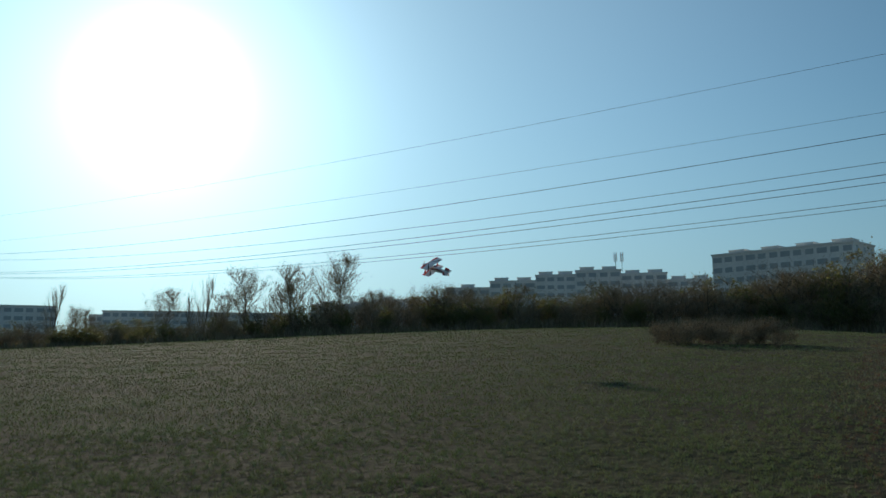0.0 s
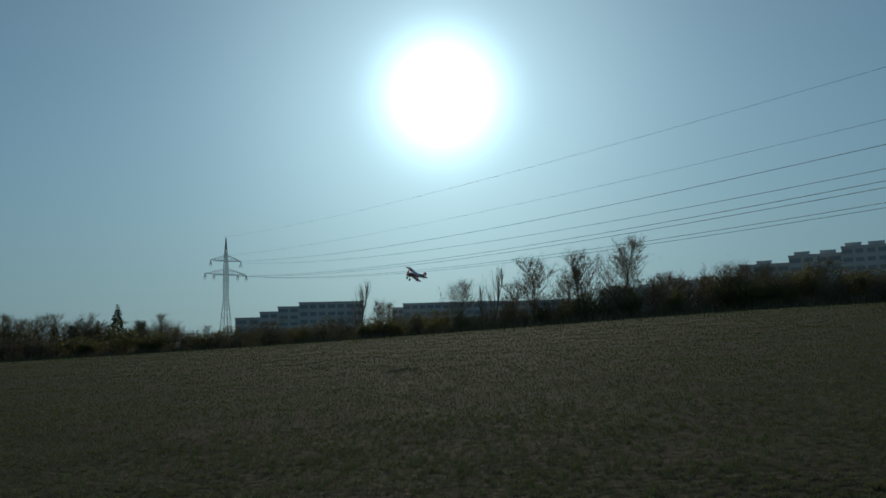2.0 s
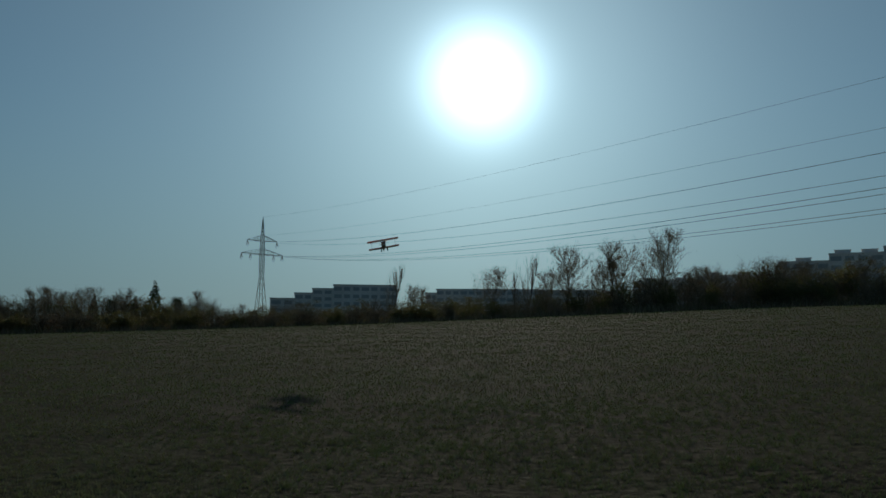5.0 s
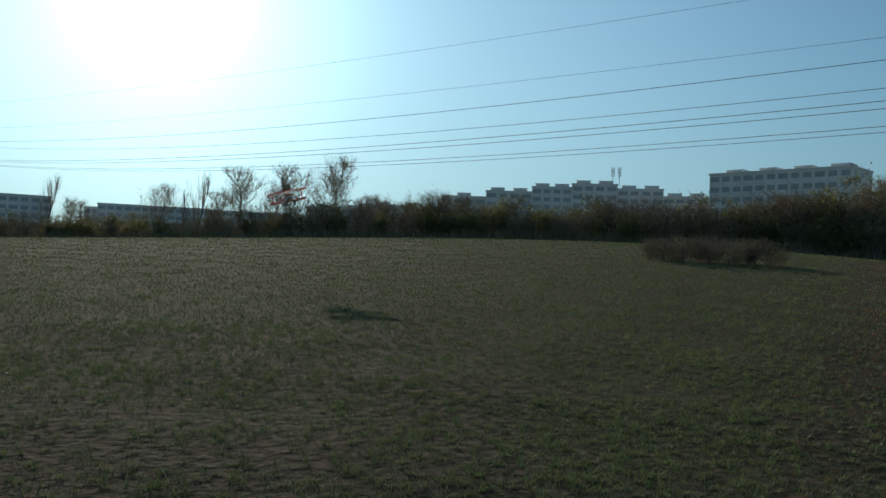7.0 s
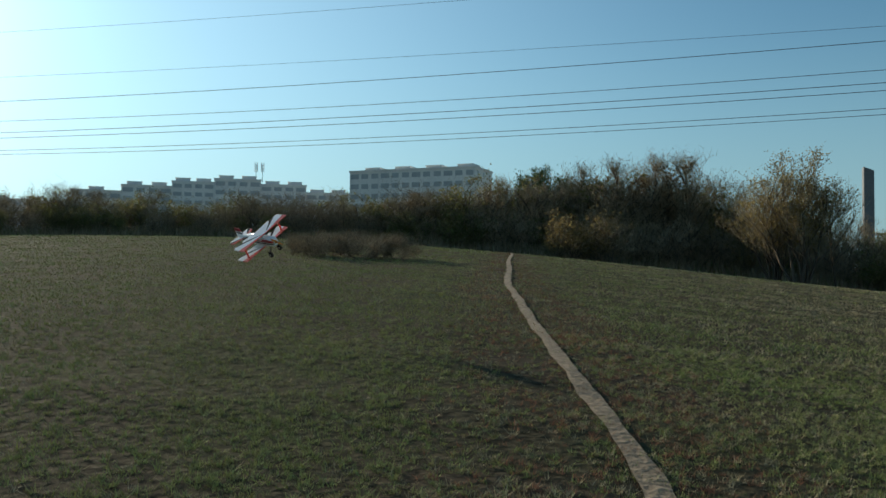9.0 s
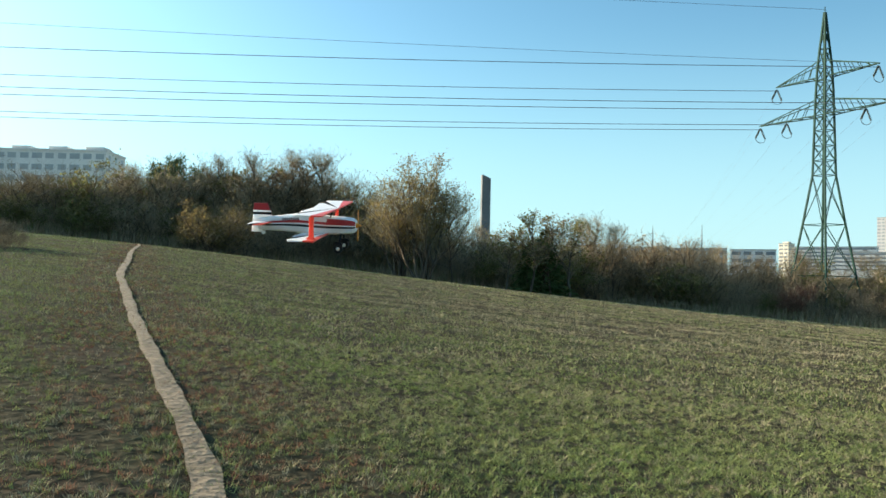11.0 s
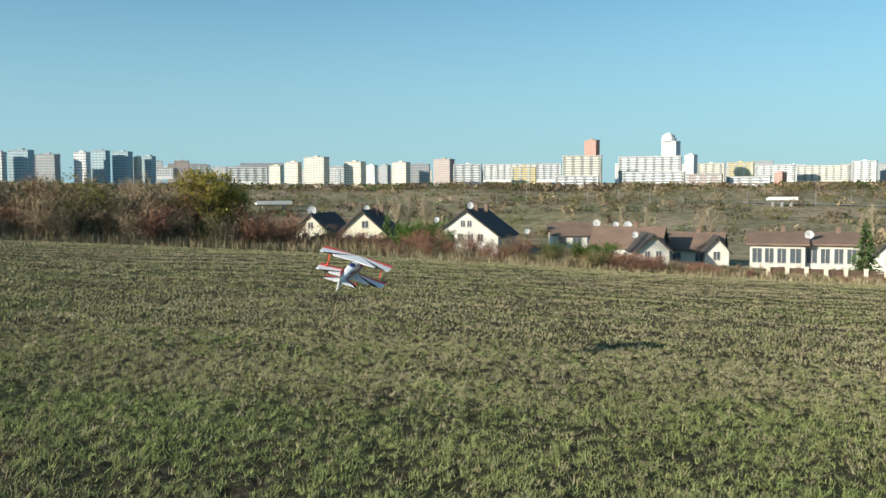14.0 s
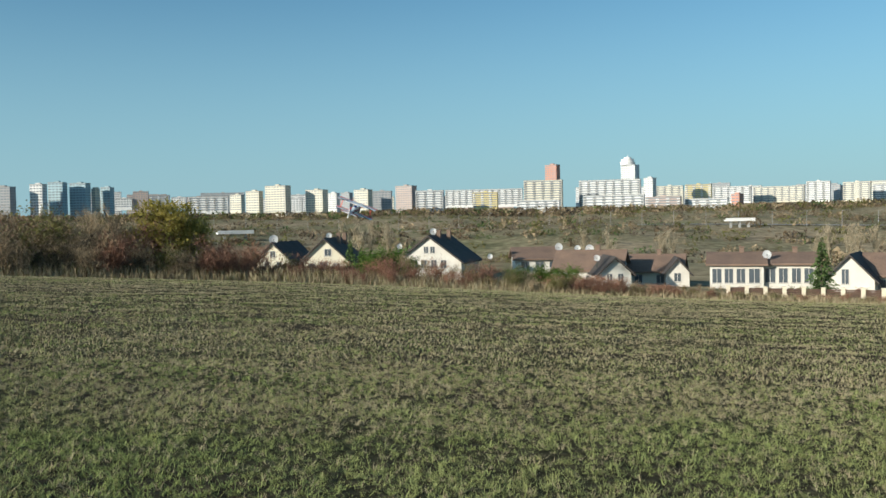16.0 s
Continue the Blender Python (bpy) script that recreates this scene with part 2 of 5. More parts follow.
def ground_z(x, y):
    """Height of the hill field round the filmer, the valley on one side of it and the housing estate's slope on the other."""
    x, y = np.asarray(x, float), np.asarray(y, float)
    r = np.hypot(x, y) + 1e-6
    az = np.arctan2(-x, y)
    te = HARM[0] + sum(HARM[2 * k - 1] * np.cos(k * az) + HARM[2 * k] * np.sin(k * az) for k in range(1, 6))
    deg = np.degrees(az)
    turn = np.where(deg > 60, deg - 360, deg)
    side = np.clip((-85 - turn) / 25, 0, 1)
    te = te - 0.0036 * side * side * (3 - 2 * side)
    k = 0.0002
    s = te + 1.65 / EDGE + k * EDGE
    inner = s * r - k * r * r
    ze = s * EDGE - k * EDGE * EDGE
    v = np.clip((-62 - turn) / 14, 0, 1) * np.clip((turn + 270) / 40, 0, 1)
    v = v * v * (3 - 2 * v)
    lr = np.log(r)
    valley = np.interp(lr, np.log([EDGE, 165, 300, 450, 800, 1200, 1600, 4500]), [0, 0, -16.5, -14, 1.0, 12.0, 22.0, 30.0])
    w = np.clip((r - EDGE) / 170, 0, 1)
    valley = np.where(r < 165, ze - 3.6 * np.clip((r - EDGE) / 70, 0, 1), (ze - 3.6) * np.clip((300 - r) / 135, 0, 1) + valley * np.clip((r - 165) / 135, 0, 1))
    hump = np.clip((r - 280) / 120, 0, 1) * np.clip((1100 - r) / 300, 0, 1)
    valley = valley + hump * (2.6 * np.sin(x / 61 + 1.3 * np.sin(y / 83)) + 1.8 * np.sin(y / 37 + x / 91))
    south = ze + 0.02 * np.clip(r - EDGE, 0, 1100)
    outer = v * valley + (1 - v) * south
    near = 0.02 * np.sin(x * 1.7 + np.sin(y * 0.9)) * np.sin(y * 1.3) * np.clip(r / 3, 0, 1)
    return np.where(r < EDGE, inner, outer) + near * (r < 120)


def at(bearing, rng, up=0.0):
    """A point on the ground at a bearing (degrees, left of the sun positive) and a distance, or up metres above it."""
    x, y = -math.sin(radians(bearing)) * rng, math.cos(radians(bearing)) * rng
    return Vector((x, y, float(ground_z(x, y)) + up))


rings = np.concatenate([np.linspace(0.4, 12, 30), np.geomspace(12.4, 90, 46), np.linspace(91.5, 110, 9), np.geomspace(114, 4800, 66)])
NA = 300
angs = np.linspace(0, 2 * np.pi, NA, endpoint=False)
gx, gy = np.outer(rings, -np.sin(angs)).ravel(), np.outer(rings, np.cos(angs)).ravel()
gv = np.stack([gx, gy, ground_z(gx, gy)], 1)
gf = [(i * NA + j, i * NA + (j + 1) % NA, (i + 1) * NA + (j + 1) % NA, (i + 1) * NA + j) for i in range(len(rings) - 1) for j in range(NA)]
gf.append(tuple(range(NA - 1, -1, -1)))
gi = [0 if rings[i] < EDGE + 4 else 1 for i in range(len(rings) - 1) for j in range(NA)] + [0]
ground = raw("ground", gv, gf, [M["field"], M["meadow"]], idx=gi, smooth=True)
tagged(ground, "sloping hill field of short patchy grass and soil", "ground", kind="structure")

# the trodden footpath over the field
PATH = [(2.4, 2.15), (3.2, 2.85), (3.95, 3.45), (4.55, 3.97), (4.98, 4.47), (5.52, 5.1), (6.35, 6.03), (8.75, 8.8), (10.74, 11.08), (14.3, 15.0), (17.0, 18.1), (24.0, 25.0), (30.46, 31.7), (38.5, 39.6), (50, 51), (64, 66)]


def path_line(n=220):
    pts = np.array(PATH)
    for _ in range(3):
        cut = np.stack([pts[:-1] * 0.75 + pts[1:] * 0.25, pts[:-1] * 0.25 + pts[1:] * 0.75], 1).reshape(-1, 2)
        pts = np.concatenate([pts[:1], cut, pts[-1:]])
    d = np.concatenate([[0], np.cumsum(np.hypot(*np.diff(pts, axis=0).T))])
    u = np.linspace(0, 1, n) ** 1.7 * d[-1]
    x, y = np.interp(u, d, pts[:, 0]), np.interp(u, d, pts[:, 1])
    for _ in range(10):
        x[1:-1] = (x[:-2] + 2 * x[1:-1] + x[2:]) / 4
        y[1:-1] = (y[:-2] + 2 * y[1:-1] + y[2:]) / 4
    return np.stack([x, y], 1)


line = path_line()
tan = np.gradient(line, axis=0)
tan /= np.linalg.norm(tan, axis=1)[:, None]
nor = np.stack([-tan[:, 1], tan[:, 0]], 1)
prng = np.random.default_rng(3)
pv, pf = [], []
cross = np.array([-1.0, -0.55, 0.0, 0.55, 1.0])
wob = np.convolve(prng.normal(0, 1, len(line) + 8), np.ones(9) / 9, "valid") * 0.09
for i in range(len(line)):
    far_along = float(np.hypot(*line[i]))
    half = 0.098 + 0.012 * math.sin(far_along * 2.3) + 0.008 * math.sin(far_along * 7.1 + 1) + wob[i] * 0.12
    for k, c in enumerate(cross):
        q = line[i] + nor[i] * (c * half)
        pv.append((q[0], q[1], float(ground_z(q[0], q[1])) + (0.018, 0.022, 0.02, 0.022, 0.018)[k] + 0.012 * min(1.0, np.hypot(*line[i]) / 30)))
for i in range(len(line) - 1):
    for k in range(4):
        pf.append((i * 5 + k, (i + 1) * 5 + k, (i + 1) * 5 + k + 1, i * 5 + k + 1))
tagged(raw("footpath", pv, pf, M["dirt"], smooth=True), "narrow trodden path of pale dry earth across the grass", "path", kind="structure")


# ---------------------------------------------------------------- grass
def grass_patch(seed, r0, r1, b0, b1, amount=1.0, blades=7, fine=0.0042, loose=3.2):
    """Tufts of blades over a ring of the field, finer near the filmer and coarser far off; returns vertices and material numbers."""
    rng = np.random.default_rng(seed)
    u = np.linspace(r0, r1, 4000)
    weight = 340 * amount * np.minimum(1.0, (u / 9.0) ** -1.78) * 2 * np.pi * u * (b0 - b1) / 360
    total = np.concatenate([[0], np.cumsum((weight[1:] + weight[:-1]) / 2 * np.diff(u))])
    n = int(total[-1])
    r = np.interp(rng.uniform(0, total[-1], n), total, u)
    a = np.radians(rng.uniform(b1, b0, n))
    x, y = -np.sin(a) * r, np.cos(a) * r
    size = np.maximum(1.0, (r / 9.0)) ** 0.75
    # patchiness: bare, sparse and thick places at two sizes
    f = np.sin(x * 0.9 + 1.7 * np.sin(y * 0.6)) * np.sin(y * 1.1 + 1.3 * np.sin(x * 0.5)) + 0.7 * np.sin(x * 3.1 + y * 1.9) * np.sin(y * 3.7 - x * 1.2)
    dpath = np.full(n, 9.0)
    near = np.where((x > 0) & (y > -1))[0]
    for s in range(0, len(line), 2):
        dpath[near] = np.minimum(dpath[near], np.hypot(x[near] - line[s, 0], y[near] - line[s, 1]))
    f = f * np.clip(1.1 - r / 22, 0.08, 1) + 0.5 * np.sin(x * 11.3 + 2.1 * np.sin(y * 4.7)) * np.sin(y * 9.7 + 1.9 * np.sin(x * 5.3)) * np.clip(1.2 - r / 30, 0, 1)
    turn = np.degrees(np.arctan2(-x, y))
    sunward = np.clip((turn + 62) / 20, 0, 1)
    f = f - 0.25 * np.clip((9.5 - r) / 4, 0, 1) - 1.15 * sunward * np.clip((18 - r) / 8, 0, 1)
    f = f - 0.8 * np.clip((10 - r) / 3, 0, 1) * np.clip(1.4 - np.abs(turn + 103) / 14, 0, 1)
    keep = (rng.uniform(-2.7, 0.7, n) < f) & (dpath > 0.065 + 0.09 * rng.uniform(0, 1, n))
    x, y, r, f, dpath, size, sunward = x[keep], y[keep], r[keep], f[keep], dpath[keep], size[keep], sunward[keep]
    n = len(x)
    across = 0.82 * x - 0.57 * y
    rows_ = (np.sin(across * 1.9 + 1.4 * np.sin(x * 0.11) + 0.6 * np.sin(y * 0.9)) > 0.35) * np.clip((r - 9) / 12, 0, 1)
    dead = (rng.uniform(0, 1, n) < (0.10 + 0.15 * np.clip((r - 5) / 8, 0, 1)) * (1 - 0.4 * sunward) + 0.25 * (1 - 0.8 * sunward) * (np.sin(x * 0.21 + 2) * np.sin(y * 0.17) > 0.2) + 0.35 * np.clip(1.2 - np.abs(dpath - 0.6), 0, 1) * (dpath < 8) + 0.31 * np.clip((r - 6) / 22, 0, 1) * np.clip((-38 - np.degrees(np.arctan2(-x, y))) / 22, 0.1, 1) + 0.2 * rows_ * (1 - 0.8 * sunward))
    m = n * blades
    width = np.repeat(size, blades) * fine
    X, Y = np.repeat(x, blades) + rng.normal(0, 1, m) * width * loose, np.repeat(y, blades) + rng.normal(0, 1, m) * width * loose
    Z = ground_z(X, Y) - 0.008
    h = 0.053 * np.repeat(rng.uniform(0.6, 1.3, n), blades) * rng.uniform(0.45, 1.25, m)
    d = rng.uniform(0, 2 * np.pi, m)
    lean = h * rng.uniform(0.2, 1.9, m)
    side = d + np.pi / 2 + rng.normal(0, 0.5, m)
    w = width * rng.uniform(0.6, 1.3, m)
    V = np.zeros((m, 3, 3))
    V[:, 0] = np.stack([X - np.cos(side) * w, Y - np.sin(side) * w, Z], 1)
    V[:, 1] = np.stack([X + np.cos(side) * w, Y + np.sin(side) * w, Z], 1)
    V[:, 2] = np.stack([X + np.cos(d) * lean, Y + np.sin(d) * lean, Z + h], 1)
    kind = dead.astype(np.int32)
    kind[(rng.uniform(0, 1, n) < 0.36 * np.clip(1.7 - dpath, 0, 1)) & (r > 4)] = 2
    return V.reshape(-1, 3), np.repeat(kind, blades)


def grass():
    # all that lies before the filmer, then a little on the ground underfoot and behind
    parts = [grass_patch(1, 3.0, 14.0, 42.0, -158.0, 1.0, 11, 0.0030, 5.0), grass_patch(4, 14.0, 96.0, 42.0, -158.0, 0.95, 5, 0.0046, 9.0), grass_patch(2, 0.2, 3.0, 180.0, -180.0, 0.7, 6), grass_patch(3, 3.0, 14.0, 202.0, 42.0, 0.4, 5)]
    V = np.concatenate([p[0] for p in parts])
    I = np.concatenate([p[1] for p in parts])
    me = bpy.data.meshes.new("grass")
    n = len(I)
    me.vertices.add(3 * n)
    me.vertices.foreach_set("co", V.astype(np.float32).ravel())
    me.loops.add(3 * n)
    me.loops.foreach_set("vertex_index", np.arange(3 * n, dtype=np.int32))
    me.polygons.add(n)
    me.polygons.foreach_set("loop_start", np.arange(0, 3 * n, 3, dtype=np.int32))
    me.materials.append(M["grass"])
    me.materials.append(M["dry_grass"])
    me.materials.append(M["rust_grass"])
    me.polygons.foreach_set("material_index", I)
    me.update(calc_edges=True)
    return tagged(new("grass", me), "short patchy green and withered grass on the field", "grass", kind="stuff")


grass()


# ---------------------------------------------------------------- trees and shrubs
def fast_mesh(name, verts, tris, mats, idx=None):
    """A triangle mesh from arrays."""
    me = bpy.data.meshes.new(name)
    me.vertices.add(len(verts))
    me.vertices.foreach_set("co", np.asarray(verts, np.float32).ravel())
    me.loops.add(len(tris) * 3)
    me.loops.foreach_set("vertex_index", np.asarray(tris, np.int32).ravel())
    me.polygons.add(len(tris))
    me.polygons.foreach_set("loop_start", np.arange(0, len(tris) * 3, 3, dtype=np.int32))
    for m in mats:
        me.materials.append(m)
    if idx is not None:
        me.polygons.foreach_set("material_index", np.asarray(idx, np.int32))
    me.update(calc_edges=True)
    return me


def limbs(rng, height, lean, crown, stems, start=0.25, up=0.9, order=3, kids=(7, 5, 4), trunk=0.012):
    """Segments (p0, p1, r0, r1, order) of a branching plant that stands at the origin."""
    out = []

    def grow(p, d, length, rad, o):
        n = (4, 3, 2 if stems == 1 else 1, 1)[o]
        pts, q, dd = [p], p.copy(), d.copy()
        for i in range(n):
            dd = dd + rng.normal(0, 0.10 + 0.05 * o, 3)
            dd[2] += 0.10 * up
            dd /= np.linalg.norm(dd)
            q = q + dd * length / n
            pts.append(q)
        for i in range(n):
            out.append((pts[i], pts[i + 1], rad * (1 - 0.75 * i / n), rad * (1 - 0.75 * (i + 1) / n), o))
        if o >= order:
            return
        for k in range(kids[o]):
            u = start + (1 - start) * (k + rng.uniform(0.1, 0.9)) / kids[o] if o == 0 else rng.uniform(0.2, 1.0)
            j = min(int(u * n), n - 1)
            base = pts[j] + (pts[j + 1] - pts[j]) * (u * n - j)
            a = rng.uniform(0, 2 * np.pi)
            side = np.array([np.cos(a), np.sin(a), 0])
            nd = side * crown + np.array([0, 0, up]) * rng.uniform(0.6, 1.2) + dd * 0.25
            nd /= np.linalg.norm(nd)
            grow(base, nd, length * rng.uniform(0.35, 0.6) * ((1.3 - 0.9 * u if stems == 1 else 1.15 - 0.5 * u) if o == 0 else 0.85), rad * 0.42, o + 1)

    for s in range(stems):
        a = rng.uniform(0, 2 * np.pi)
        d = np.array([np.cos(a) * lean * rng.uniform(0.3, 1), np.sin(a) * lean * rng.uniform(0.3, 1), 1.0])
        d /= np.linalg.norm(d)
        p = np.array([np.cos(a), np.sin(a), 0]) * (0 if stems == 1 else rng.uniform(0.05, 0.06 * height))
        grow(p, d, height * (rng.uniform(0.8, 1.0) if stems == 1 else rng.uniform(0.45, 0.85)), height * trunk, 0)
    return out


def limb_mesh(segs, lo, hi, thin):
    """Three-sided limbs of the orders lo to hi, as arrays."""
    sel = [s for s in segs if lo <= s[4] <= hi]
    p0, p1 = np.array([s[0] for s in sel]), np.array([s[1] for s in sel])
    r0, r1 = np.maximum([s[2] for s in sel], thin), np.maximum([s[3] for s in sel], thin * 0.7)
    d = p1 - p0
    d /= np.linalg.norm(d, axis=1)[:, None] + 1e-9
    u = np.cross(d, np.array([0.31, 0.52, 0.79]))
    u /= np.linalg.norm(u, axis=1)[:, None] + 1e-9
    w = np.cross(d, u)
    n = len(sel)
    V = np.zeros((n, 6, 3))
    for k in range(3):
        t = 2 * np.pi * k / 3
        ring = u * np.cos(t) + w * np.sin(t)
        V[:, k], V[:, 3 + k] = p0 + ring * r0[:, None], p1 + ring * r1[:, None]
    T = np.array([(0, 1, 4), (0, 4, 3), (1, 2, 5), (1, 5, 4), (2, 0, 3), (2, 3, 5)])
    if lo >= 3:
        # the finest twigs: one slim blade each
        return np.stack([p0 - u * r0[:, None], p0 + u * r0[:, None], p1], 1).reshape(-1, 3), np.arange(3 * n).reshape(-1, 3)
    return V.reshape(-1, 3), (np.arange(n)[:, None, None] * 6 + T[None]).reshape(-1, 3)


def leaf_mesh(rng, segs, per, size, lo=2, spread=0.35):
    ends = np.array([s[1] for s in segs if s[4] >= lo])
    c = np.repeat(ends, per, axis=0) + rng.normal(0, spread, (len(ends) * per, 3))
    c[:, 2] = np.maximum(c[:, 2], 0.1)
    n = len(c)
    a, b = rng.normal(0, 1, (n, 3)), rng.normal(0, 1, (n, 3))
    a /= np.linalg.norm(a, axis=1)[:, None]
    b -= a * np.sum(a * b, 1)[:, None]
    b /= np.linalg.norm(b, axis=1)[:, None]
    s = size * rng.uniform(0.6, 1.4, n)[:, None]
    V = np.stack([c - a * s, c + a * s * 0.5 + b * s * 0.75, c + a * s * 0.5 - b * s * 0.75], 1).reshape(-1, 3)
    return V, np.arange(3 * n).reshape(-1, 3)


def fuzz_mesh(rng, segs, per, length, width):
    """Fine upright twigs round the ends of the branches, one slim blade each."""
    ends = np.array([s[1] for s in segs if s[4] >= 2])
    c = np.repeat(ends, per, axis=0) + rng.normal(0, 0.18, (len(ends) * per, 3))
    c[:, 2] = np.maximum(c[:, 2], 0.05)
    n = len(c)
    d = rng.normal(0, 0.55, (n, 3)) + np.array([0, 0, 0.75])
    d *= length * rng.uniform(0.5, 1.3, n)[:, None] / np.linalg.norm(d, axis=1)[:, None]
    w = np.cross(d, rng.normal(0, 1, (n, 3)))
    w *= width / (np.linalg.norm(w, axis=1)[:, None] + 1e-9)
    return np.stack([c - w, c + w, c + d], 1).reshape(-1, 3), np.arange(3 * n).reshape(-1, 3)


def plant(name, seed, height, label, category, bark, twigs, leaves=None, per=2, size=0.1, spread=0.35, thin=0.012, group="", **kw):
    """One plant with trunk, twigs and leaves; returned as a model to be copied."""
    rng = np.random.default_rng(seed)
    segs = limbs(rng, height, **kw)
    k = height / max(s[1][2] for s in segs)
    segs = [(a * k, b * k, r0, r1, o) for a, b, r0, r1, o in segs]
    root = empty(name)
    V, T = limb_mesh(segs, 0, 1, thin * 1.5)
    o = new("trunk" if kw.get("stems", 1) == 1 else "stem", fast_mesh("trunk", V, T, [M[bark]]))
    o.parent = root
    V, T = limb_mesh(segs, 2, 2, thin)
    V3, T3 = limb_mesh(segs, 3, 9, thin)
    V, T = np.concatenate([V, V3]), np.concatenate([T, T3 + len(V)])
    o = tagged(new("crown", fast_mesh("crown", V, T, [M[twigs]])), kind="stuff")
    o.parent = root
    if leaves:
        V, T = fuzz_mesh(rng, segs, per, size, 0.010) if leaves.startswith("twig") else leaf_mesh(rng, segs, per, size, 3, spread)
        o = tagged(new("foliage", fast_mesh("foliage", V, T, [M[leaves]])), kind="stuff")
        o.parent = root
    return tagged(root, label, category, group)


def conifer(name, seed, height, label, group=""):
    rng = np.random.default_rng(seed)
    root = empty(name)
    bm = bmesh.new()
    bar(bm, (0, 0, 0), (0, 0, height * 0.97), height * 0.014, w2=0.02, sides=7)
    part("trunk", bm, M["bark"], root)
    n = int(260 * height)
    z = height * (1 - np.sqrt(rng.uniform(0.0, 0.92, n)))
    z = np.maximum(z, height * 0.06)
    a = rng.uniform(0, 2 * np.pi, n) + np.floor(z / 0.35) * 2.1
    reach = (height - z) * 0.27 * (0.75 + 0.35 * np.sin(a * 3 + z * 4)) * np.sqrt(rng.uniform(0.1, 1, n)) + 0.1
    c = np.stack([np.cos(a) * reach, np.sin(a) * reach, z - reach * 0.28], 1)
    out = np.stack([np.cos(a), np.sin(a), -0.25 + 0 * a], 1) + rng.normal(0, 0.35, (n, 3))
    b = np.cross(out, rng.normal(0, 1, (n, 3)))
    b /= np.linalg.norm(b, axis=1)[:, None]
    s = (0.13 + 0.03 * height / 6) * rng.uniform(0.7, 1.5, n)[:, None]
    V = np.stack([c - out * s, c + b * s * 0.45, c + out * s, c - b * s * 0.45], 1).reshape(-1, 3)
    T = np.array([(0, 1, 2), (0, 2, 3)])
    o = tagged(new("needles", fast_mesh("needles", V, (np.arange(n)[:, None, None] * 4 + T[None]).reshape(-1, 3), [M["needle"]])), kind="stuff")
    o.parent = root
    return tagged(root, label, "conifer", group)


def round_pine(name, seed, height, label, group="", leaf="needle", tufts=120, broad=0.30, category="pine", kind_part="needles"):
    """A pine with bare lower trunk and a broad crown built of needle tufts on boughs."""
    rng = np.random.default_rng(seed)
    root = empty(name)
    bm = bmesh.new()
    bar(bm, (0, 0, 0), (0.2, 0, height * 0.9), height * 0.018, w2=0.04, sides=7)
    boughs = []
    for k in range(46):
        z = height * (0.22 + 0.72 * k / 46)
        a = k * 2.4 + rng.uniform(-0.4, 0.4)
        u = (z / height - 0.22) / 0.78
        reach = height * broad * math.sqrt(max(0.05, 1 - (1.55 * (u - 0.36)) ** 2)) * rng.uniform(0.65, 1.1)
        e = np.array([math.cos(a) * reach, math.sin(a) * reach, z + reach * 0.32])
        bar(bm, (0.1, 0, z), tuple(e), 0.06, w2=0.015, sides=4)
        boughs.append((np.array([0.1, 0, z]), e))
    part("trunk", bm, M["bark"], root)
    p0, p1 = np.array([b[0] for b in boughs]), np.array([b[1] for b in boughs])
    n = 46 * tufts
    i = np.repeat(np.arange(46), tufts)
    u = rng.uniform(0.35, 1.05, n)[:, None]
    c = p0[i] + (p1[i] - p0[i]) * u + rng.normal(0, 0.055 * height, (n, 3)) * np.array([1, 1, 0.6])
    out = rng.normal(0, 0.6, (n, 3)) + np.array([0, 0, 0.5])
    b = np.cross(out, rng.normal(0, 1, (n, 3)))
    b /= np.linalg.norm(b, axis=1)[:, None]
    s = 0.17 * rng.uniform(0.6, 1.4, n)[:, None]
    V = np.stack([c - out * s, c + b * s * 0.4, c + out * s, c - b * s * 0.4], 1).reshape(-1, 3)
    T = np.array([(0, 1, 2), (0, 2, 3)])
    o = tagged(new(kind_part, fast_mesh(kind_part, V, (np.arange(n)[:, None, None] * 4 + T[None]).reshape(-1, 3), [M[leaf]])), kind="stuff")
    o.parent = root
    return tagged(root, label, category, group)


def put(model, bearing, rng_m, height, base_height, spin, sink=0.15, wide=1.0):
    k = height / base_height
    p = at(bearing, rng_m, -sink * k)
    ob = copy_thing(model, Matrix.Translation(p) @ pose(0, 0, 0, 0, 0, spin))
    ob.scale = (k * wide, k * wide, k)
    return ob


SHRUB_KW = dict(lean=0.55, crown=0.8, stems=7, start=0.03, up=0.5, order=3, kids=(7, 4, 3), trunk=0.006)
TREE_KW = dict(lean=0.06, crown=1.0, stems=1, start=0.22, up=0.8, order=3, kids=(16, 8, 6), trunk=0.015)
BARE_KW = dict(lean=0.05, crown=0.78, stems=1, start=0.16, up=0.92, order=3, kids=(26, 10, 6), trunk=0.009)
shrub_brown = [plant("shrub", 10 + i, 4.0, "bare brown bush in the thicket along the field", "bush", "bark", "twig_brown", "twig_brown", 2, 0.48, 0.3, 0.012, "bushes of the tree belt", **SHRUB_KW) for i in range(3)]
shrub_green = [plant("shrub", 20 + i, 4.0, "bush with olive leaves in the tree belt", "bush", "bark", "twig_brown", "leaf_green", 4, 0.075, 0.16, 0.012, "bushes of the tree belt", **SHRUB_KW) for i in range(2)]
shrub_red = [plant("shrub", 30 + i, 3.0, "reddish bare bush at the field's edge", "bush", "twig_red", "twig_red", "twig_red", 3, 0.36, 0.25, 0.012, "bushes of the tree belt", **SHRUB_KW) for i in range(2)]
